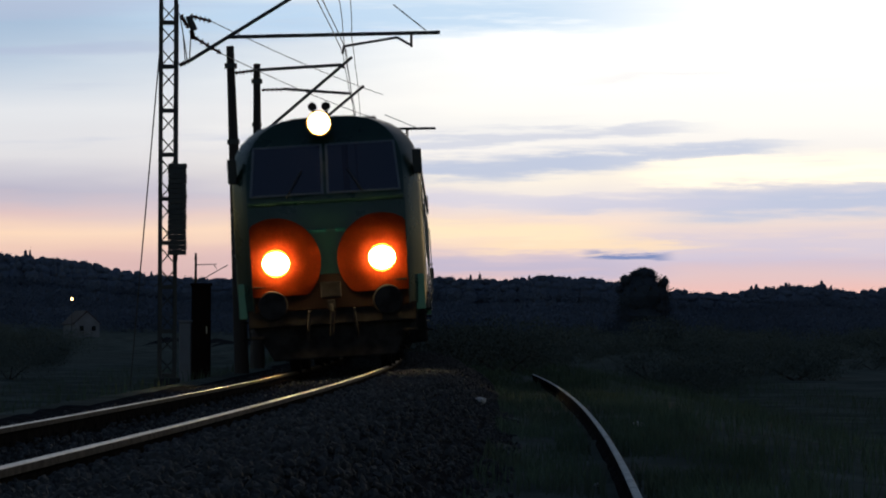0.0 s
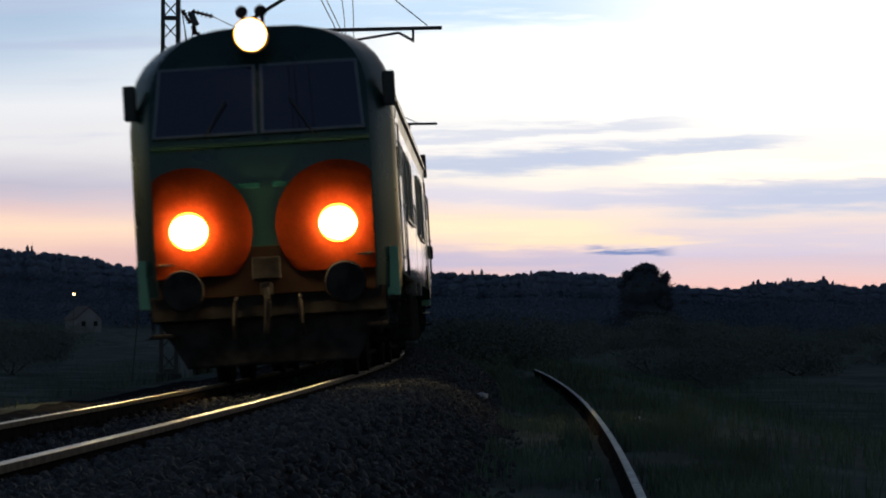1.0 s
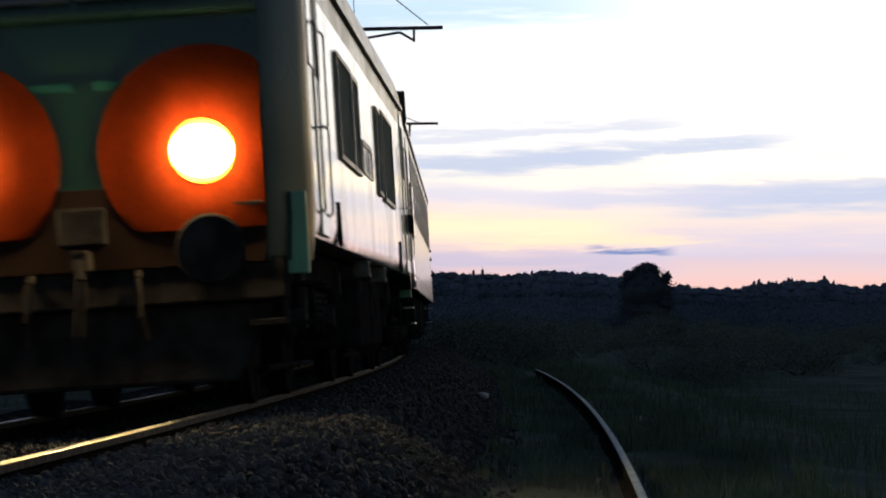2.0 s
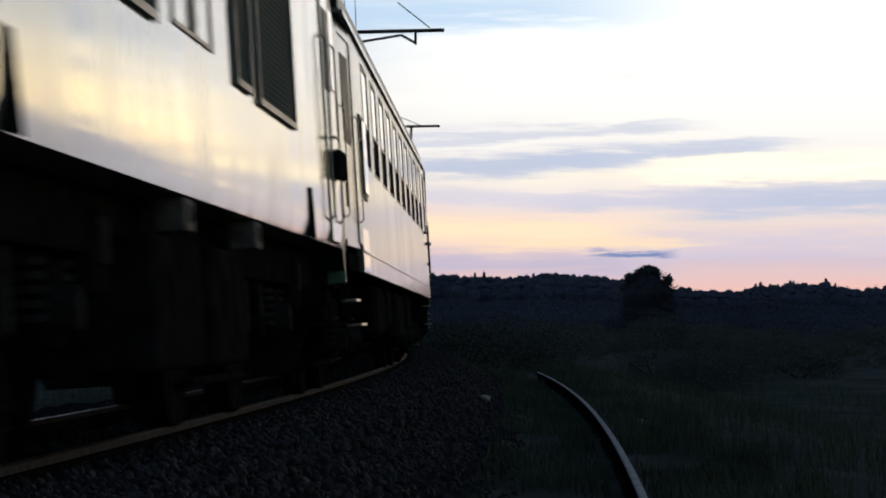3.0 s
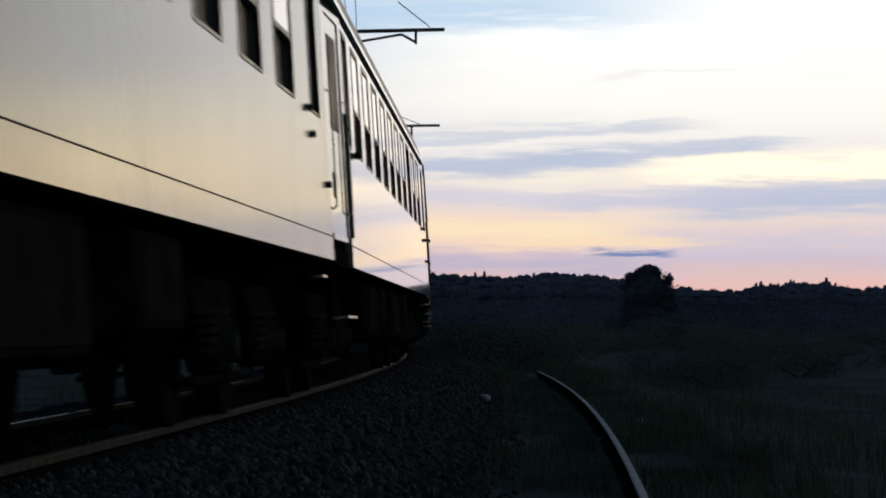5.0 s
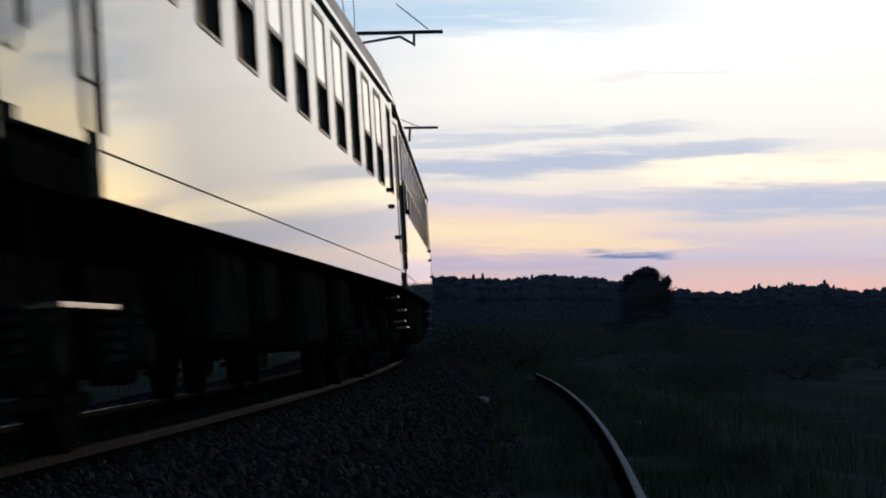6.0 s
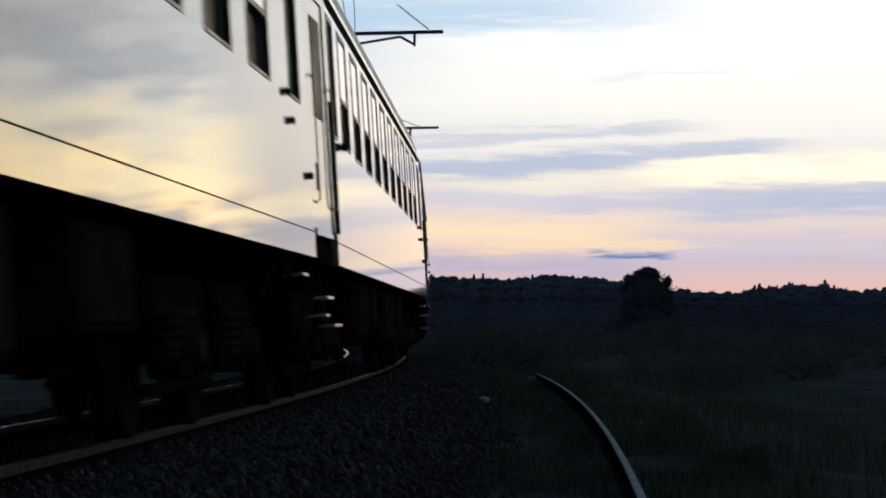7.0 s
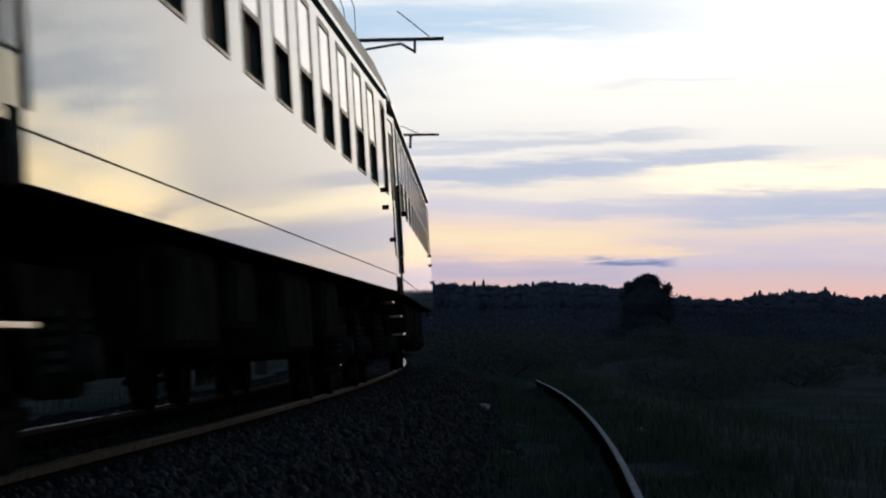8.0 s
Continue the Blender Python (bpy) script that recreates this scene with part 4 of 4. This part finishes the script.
            hl = part("headlamp", bar(B(), (s * 0.815, y, 1.70), (s * 0.815, y + way * 0.115, 1.70), 0.215, 0.21, 32), AMBER, t, "round lit headlamp")
            bm = B()
            bmesh.ops.create_uvsphere(bm, u_segments=24, v_segments=12, radius=0.2, matrix=Matrix.Translation((s * 0.815, y + way * 0.11, 1.70)) @ Matrix.Diagonal((1, 0.74, 0.84, 1)))
            part("lens", bm, LAMP if way < 0 else GREY, hl, "glowing warm lens" if way < 0 else "dark unlit lens")
            part("mirror", box(B(), *sorted((s * 1.37, s * 1.51)), *sorted((y - way * 0.36, y - way * 0.46)), 2.98, 3.37, 0.02), RUBBER, t, "black rear-view mirror")
            part("mirror_arm", bar(B(), (s * 1.27, y - way * 0.5, 3.05), (s * 1.4, y - way * 0.42, 3.05), 0.015), RUBBER, t)
            for z in (1.35,):
                part("handrail", tube(B(), [(s * 1.17, y + way * 0.0, z), (s * 1.17, y + way * 0.07, z), (s * 0.95, y + way * 0.07, z), (s * 0.95, y, z)], 0.014), BLACK, t)
            part("corner_step", box(B(), *sorted((s * 1.06, s * 1.3)), *sorted((y - way * 0.1, y + way * 0.02)), 0.55, 0.6, 0.01), BLACK, t)
            part("step_hanger", box(B(), *sorted((s * 1.27, s * 1.3)), *sorted((y - way * 0.1, y - way * 0.06)), 0.55, 1.0), BLACK, t)
            part("lifting_plate", box(B(), *sorted((s * 1.26, s * 1.44)), *sorted((y - way * 0.22, y - way * 0.30)), 0.88, 1.42, 0.01), PLATE, t, "pale green corner plate")
        top = part("roof_lamp", bar(B(), (-0.04, y - way * 0.42, 3.84), (-0.04, y - way * 0.2, 3.84), 0.185, 0.195, 28), AMBER, t, "round lamp over the windscreens")
        bm = B()
        bmesh.ops.create_uvsphere(bm, u_segments=24, v_segments=12, radius=0.172, matrix=Matrix.Translation((-0.04, y - way * 0.2, 3.84)) @ Matrix.Diagonal((1, 0.35, 1, 1)))
        part("lens", bm, ROOFLAMP if way < 0 else GREY, top, "glowing warm lens" if way < 0 else "dark unlit lens")
        for x in (-0.13, 0.08):
            bm = B()
            bar(bm, (x, y - way * 0.25, 4.10), (x, y - way * 0.55, 4.10), 0.07, 0.025, 16)
            bar(bm, (x, y - way * 0.5, 4.10), (x, y - way * 0.5, 3.9), 0.02)
            part("horn", bm, BLACK, t)
        # buffer beam, pilot, coupling
        part("buffer_beam", box(B(), -1.3, 1.3, *sorted((y - way * 0.35, y - way * 0.02)), 0.72, 1.0, 0.02), BLACK, t)
        bm = B()
        box(bm, -1.22, 1.22, *sorted((y - way * 0.2, y - way * 0.12)), 0.2, 0.74, 0.03)
        for v in bm.verts:
            if v.co.z < 0.4:
                v.co.x *= 0.78
        part("rail_guard", bm, BLACK, t)
        buffers(t, y - way * 0.02, way)
    # long sides: louvres, side windows, doors, sill
    for s in (-1, 1):
        x = s * 1.474
        for u0, u1, z0, z1 in ((9.35, 10.0, 1.84, 2.62), (10.45, 12.5, 1.82, 2.66), (5.5, 6.35, 1.86, 2.6), (3.65, 5.35, 1.86, 2.62)):
            bm = B()
            a, b = sorted((x - s * 0.01, x + s * 0.02))
            for v0, v1, w0, w1 in ((u0 - 0.04, u1 + 0.04, z1, z1 + 0.04), (u0 - 0.04, u1 + 0.04, z0 - 0.04, z0), (u0 - 0.04, u0, z0, z1), (u1, u1 + 0.04, z0, z1)):
                box(bm, a, b, v0, v1, w0, w1)
            gr = part("louvre_panel", bm, GREY, t, "dark green ventilation louvre in a pale frame")
            part("backing", box(B(), *sorted((x - s * 0.02, x + s * 0.004)), u0, u1, z0, z1), LOUVRE, gr)
            for i in range(24):
                z = z0 + (z1 - z0) * (i + 0.2) / 24
                part("slat", box(B(), *sorted((x, x + s * 0.006)), u0 + 0.01, u1 - 0.01, z, z + (z1 - z0) / 24 * 0.75), LOUVRE, gr)
        w = window_set(t, 7.0, 8.35, 1.9, 2.14, x)
        part("bar", box(B(), *sorted((x, x + s * 0.016)), 7.62, 7.68, 1.9, 2.14), GREY, w)
        for u in (1.15, L - 1.15 - 0.62):
            d = part("cab_door", box(B(), *sorted((x - s * 0.03, x + s * 0.008)), u, u + 0.62, 1.15, 3.0, 0.01), CREAM, t)
            part("door_window", box(B(), *sorted((x, x + s * 0.014)), u + 0.12, u + 0.5, 2.25, 2.85, 0.005), DARKWIN, d)
            part("door_handle", tube(B(), [(x + s * 0.01, u + 0.08, 1.9), (x + s * 0.06, u + 0.08, 1.9), (x + s * 0.06, u + 0.2, 1.9)], 0.012), STEEL, d)
            for v in (u - 0.08, u + 0.70):
                part("door_rail", tube(B(), [(x, v, 1.3), (x + s * 0.035, v, 1.33), (x + s * 0.035, v, 2.6), (x, v, 2.63)], 0.009), GREY, t)
            for z in (0.55, 0.82):
                part("side_step", box(B(), *sorted((s * 1.2, s * 1.46)), u, u + 0.6, z, z + 0.03, 0.005), BLACK, t)
        for u in (0.75, L - 1.05):
            part("cab_side_window", box(B(), *sorted((x - s * 0.03, x + s * 0.006)), u, u + 0.3, 2.3, 2.9, 0.004), WINDOW, t)
        part("gutter", box(B(), *sorted((x - s * 0.01, x + s * 0.03)), 1.3, L - 1.3, 3.06, 3.1), GREEN, t)
        for u in (3.05, L - 3.35):
            bm = B()
            k = [bm.verts.new((x + s * d, v, z)) for d in (-0.01, 0.012) for v, z in ((u - 0.14, 1.13), (u + 0.14, 1.13), (u + 0.03, 1.46), (u - 0.03, 1.46))]
            for f in ((0, 1, 2, 3), (4, 5, 6, 7), (0, 1, 5, 4), (1, 2, 6, 5), (2, 3, 7, 6), (3, 0, 4, 7)):
                bm.faces.new([k[i] for i in f])
            bmesh.ops.recalc_face_normals(bm, faces=bm.faces)
            part("sandbox_cover", bm, SOOT, t, "dark tapering sandbox cover")
        part("lock_box", box(B(), *sorted((x, x + s * 0.07)), L - 1.35, L - 0.8, 1.62, 1.84, 0.03), BLACK, t)
        for u, du in ((6.6, 1.6), (8.6, 1.5)):
            part("battery_box", box(B(), *sorted((s * 0.8, s * 1.38)), u, u + du, 0.35, 0.95, 0.03), BLACK, t)
        for u in (7.2, 10.1):
            part("jack_plate", box(B(), *sorted((s * 1.3, s * 1.45)), u, u + 0.3, 0.97, 1.12, 0.01), JACK, t, "dusty pale jacking plate")
            part("jack_socket", bar(B(), (s * 1.44, u + 0.15, 1.05), (s * 1.456, u + 0.15, 1.05), 0.042, seg=14), BLACK, t)
    part("underframe", box(B(), -1.2, 1.2, 0.3, L - 0.3, 0.85, 1.12, 0.02), BLACK, t)
    bm = B()
    for u in (3.5, 6.0, 8.4, 10.8, 13.2):
        box(bm, -0.8, 0.8, u - 0.7, u + 0.7, 3.95, 4.1, 0.04)
    part("roof_hatches", bm, ROOF, t)
    for u in (4.1, L - 4.1):
        bogie(t, u, 3.05, 0.625, True)
    return t


DOOR = 1.75
LOBBY = (1.9, 2.5, 2.06, 2.95)


def taper(bm):
    """Draws the end of the body in towards its front, over the door bay."""
    for v in bm.verts:
        if v.co.y < DOOR - 0.001:
            v.co.x -= math.copysign(0.06 * (1 - v.co.y / DOOR), v.co.x)
    return bm


def coach(paint, label, steps, open_top=()):
    L = 23.75
    t = empty("passenger_coach", label, "railway coach", "coaches of the train")
    z0, z1, half = 1.03, 3.12, 1.41
    glossy = paint != COACH_DULL
    wins = [(4.30 - 1.0 - 0.02 + 1.9 * i, 4.30 + 1.9 * i, 2.06, 2.95) for i in range(10)]
    bm = B()
    for s in (-1, 1):
        x = s * half
        side_wall(bm, x, DOOR, L, z0, z1, wins + [(22.62, 23.2, 2.06, 2.95)] + [LOBBY] * glossy)
        side_wall(bm, x, 0.0, DOOR, 1.27, z1, [(0.35, 1.5, 1.27, 3.0)])
    taper(bm)
    part("side_panel", bm, paint, t)
    sec = [(half * 0.998, 3.12)] + [(half * math.cos(i / 8 * math.pi / 2) ** 0.7, 3.12 + 0.88 * math.sin(i / 8 * math.pi / 2)) for i in range(1, 9)]
    ring = closed(sec)
    bm = B()
    loft(bm, [[(x * k, u, 3.12 + (z - 3.12) * k2) for x, z in ring] for u, k, k2 in ((0.0, 1, 0.93), (0.4, 1, 1.0), (6, 1, 1), (12, 1, 1), (18, 1, 1), (L - 0.4, 1, 1), (L, 1, 0.93))])
    bmesh.ops.recalc_face_normals(bm, faces=bm.faces)
    soften(part("roof", bm, COACHROOF, t, "pale grey roof"), 40)
    for s in (-1, 1):
        x = s * half
        for i, w in enumerate(wins):
            window_set(t, *w, x, None if i in open_top else 2.44)
        part("gutter", box(B(), *sorted((x - s * 0.01, x + s * 0.028)), 0.05, L - 0.05, 3.1, 3.145), paint, t)
        part("waist_bead", box(B(), *sorted((x - s * 0.01, x + s * 0.004)), DOOR, L, 1.203, 1.209), BEAD, t, "thin dark bead along the side")
        # front doorway: recessed folding door, handrails, steps
        d = part("door", taper(box(B(), *sorted((x - s * 0.07, x - s * 0.010)), 0.33, 1.52, 1.22, 3.02, 0.006)), paint, t)
        part("door_window", taper(box(B(), *sorted((x - s * 0.02, x - s * 0.004)), 0.6, 1.25, 2.1, 2.85, 0.005)), DARKWIN, d)
        part("door_handle", taper(box(B(), *sorted((x - s * 0.03, x + s * 0.01)), 0.44, 0.52, 1.55, 1.75, 0.01)), BLACK, d)
        for v in (0.25, 1.62):
            part("handrail", taper(tube(B(), [(x, v, 1.45), (x + s * 0.03, v, 1.48), (x + s * 0.03, v, 2.35), (x, v, 2.38)], 0.007)), STEEL, t)
        if paint == COACH_DULL:
            part("route_board", box(B(), *sorted((x + s * 0.004, x + s * 0.03)), 2.26, 2.93, 1.74, 2.4, 0.006), WINDOW, t, "glazed route board reflecting the sky")
            part("board_frame", box(B(), *sorted((x + s * 0.001, x + s * 0.012)), 2.2, 2.97, 1.69, 2.45, 0.004), RUBBER, t)
            # Two added glossy strips make the bright reflection beside the door
            part("repair_panel", box(B(), *sorted((x - s * 0.01, x + s * 0.003)), DOOR + 0.02, 2.95, 1.045, 1.19), COACH, t, "added glossy panel for a bright reflection on the side")
            part("repair_panel", box(B(), *sorted((x - s * 0.01, x + s * 0.003)), DOOR + 0.02, 2.95, 1.222, 1.42), COACH, t, "added glossy panel for a bright reflection on the side")
        else:
            window_set(t, *LOBBY, x)
            part("door_post", box(B(), *sorted((x - s * 0.01, x + s * 0.02)), DOOR + 0.005, DOOR + 0.045, 1.27, 2.3, 0.006), BLACK, t, "dark rubber door edge")
            part("lamp_socket", box(B(), *sorted((x, x + s * 0.06)), 2.75, 2.9, 1.98, 2.04, 0.015), BLACK, t)
        window_set(t, 22.62, 23.2, 2.06, 2.95, x)
        for v, z in ((22.25, 2.02), (22.45, 1.85), (23.5, 1.55)):
            part("tail_fitting", box(B(), *sorted((x, x + s * 0.035)), v, v + 0.05, z, z + 0.05, 0.01), BLACK, t)
        for u0, u1, z in steps + [(22.9, 23.2, 0.9)]:
            part("step", box(B(), *sorted((s * 1.27, s * 1.40)), u0, u1, z - 0.012, z + 0.012, 0.004), STEEL, t, "worn bare metal step")
            part("step_hanger", box(B(), *sorted((s * 1.28, s * 1.31)), u0, u0 + 0.04, z, 1.1), BLACK, t)
        for u, du, h in ((5.9, 1.9, 0.5), (8.6, 1.2, 0.4), (11.5, 2.2, 0.55), (15.0, 1.4, 0.45)):
            b = part("equipment_box", box(B(), *sorted((s * 0.75, s * 1.3)), u, u + du, 0.98 - h, 0.98, 0.03), BLACK, t)
            part("box_lid", box(B(), *sorted((s * 1.3, s * 1.315)), u + 0.08, u + du - 0.08, 1.02 - h, 0.93, 0.004), LID, b)
        part("hanging_bracket", box(B(), *sorted((s * 1.28, s * 1.33)), 4.9, 5.0, 0.55, 0.9, 0.01), SOOT, t)
    for u, w in ((0.0, 1), (L, -1)):
        shape = [(-1.34, 1.15), (1.34, 1.15), (1.34, 3.1)] + [(px * 0.98, 3.1 + (pz - 3.12) * 0.9) for px, pz in ring[1:-1]] + [(-1.34, 3.1)]
        bm = B()
        loft(bm, [[(px, u + w * v, pz) for px, pz in shape] for v in (0.004, 0.06)])
        bmesh.ops.recalc_face_normals(bm, faces=bm.faces)
        part("end_wall", bm, TEAL, t, "blue-green coach end")
        bm = B()
        for s in (-1, 1):
            box(bm, *sorted((s * 0.48, s * 0.62)), *sorted((u, u - w * 0.3)), 1.25, 3.35, 0.03)
        box(bm, -0.62, 0.62, *sorted((u, u - w * 0.3)), 3.25, 3.4, 0.03)
        part("gangway_bellows", bm, RUBBER, t, "black rubber gangway tube")
        buffers(t, u, -w)
    part("floor", box(B(), -1.37, 1.37, 0.1, L - 0.1, 1.02, 1.16), BLACK, t)
    part("centre_beam", box(B(), -0.5, 0.5, 0.3, L - 0.3, 0.75, 1.02, 0.02), BLACK, t)
    # Added solid black filler in place of the unlit interior
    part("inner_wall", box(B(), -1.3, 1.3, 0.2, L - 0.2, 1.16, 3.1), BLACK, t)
    for u in (3.0, 20.4):
        bogie(t, u, 2.5, 0.46, False)
    return t


LOCO_PIVOTS, COACH_PIVOTS = (4.1, 12.65), (3.0, 20.4)
FRONT, SPEED, COACH_FRONT, PITCH = 44.995, 13.01, 17.85, 24.5


def on_line(s, pivots):
    """The pose of a vehicle whose front stands at s, carried by two pivots on the curve."""
    ax, ay, _ = line(s + pivots[0])
    bx, by, _ = line(s + pivots[1])
    d = Vector((bx - ax, by - ay, 0)).normalized()
    p = Vector((ax, ay, 0)) - d * pivots[0]
    return Matrix.Translation(p) @ Matrix.Rotation(math.atan2(-d.x, d.y), 4, "Z") @ Matrix.Rotation(-CANT, 4, "Y")


build_ground()
build_overhead()
build_woods()
build_far_house()
build_trackside()
build_stones()
TRAIN = [(locomotive(), 0.0, LOCO_PIVOTS)]
TRAIN.append((coach(COACH_DULL, "dusty cream passenger coach with tall half-dark windows", [(0.3, 0.95, 0.77), (0.95, 1.85, 0.57)]), COACH_FRONT, COACH_PIVOTS))
for i, (treads, tops) in enumerate((([(0.75, 2.05, 0.62)], (7,)), ([(0.3, 0.95, 0.77), (0.95, 1.85, 0.57), (0.0, 0.42, 0.64)], ()), ([(0.3, 0.95, 0.77), (0.95, 1.85, 0.57)], ())), 1):
    TRAIN.append((coach(COACH, "glossy cream passenger coach with tall half-dark windows", treads, tops), COACH_FRONT + PITCH * i, COACH_PIVOTS))
build_plants()
build_tracks()
build_ballast()


def motions():
    """The train runs towards the camera at a steady pace, its wheels turning."""
    beats = [0.0, 1 / 30] + [0.2 * i for i in range(1, 40)] + [8 - 1 / 30, 8.0]
    for ob, back, pivots in TRAIN:
        walk(ob, [(t, on_line(FRONT - SPEED * t + back, pivots)) for t in beats])
        for w in ob.children_recursive:
            if w.name.split(".")[0] == "wheelset":
                y, r = w.location.y, w.location.z
                # the wheels roll forward: towards -y
                walk(w, [(k / 30, pose(0, y, r) @ Matrix.Rotation(SPEED * k / 30 / r, 4, "X")) for k in range(241)])


motions()
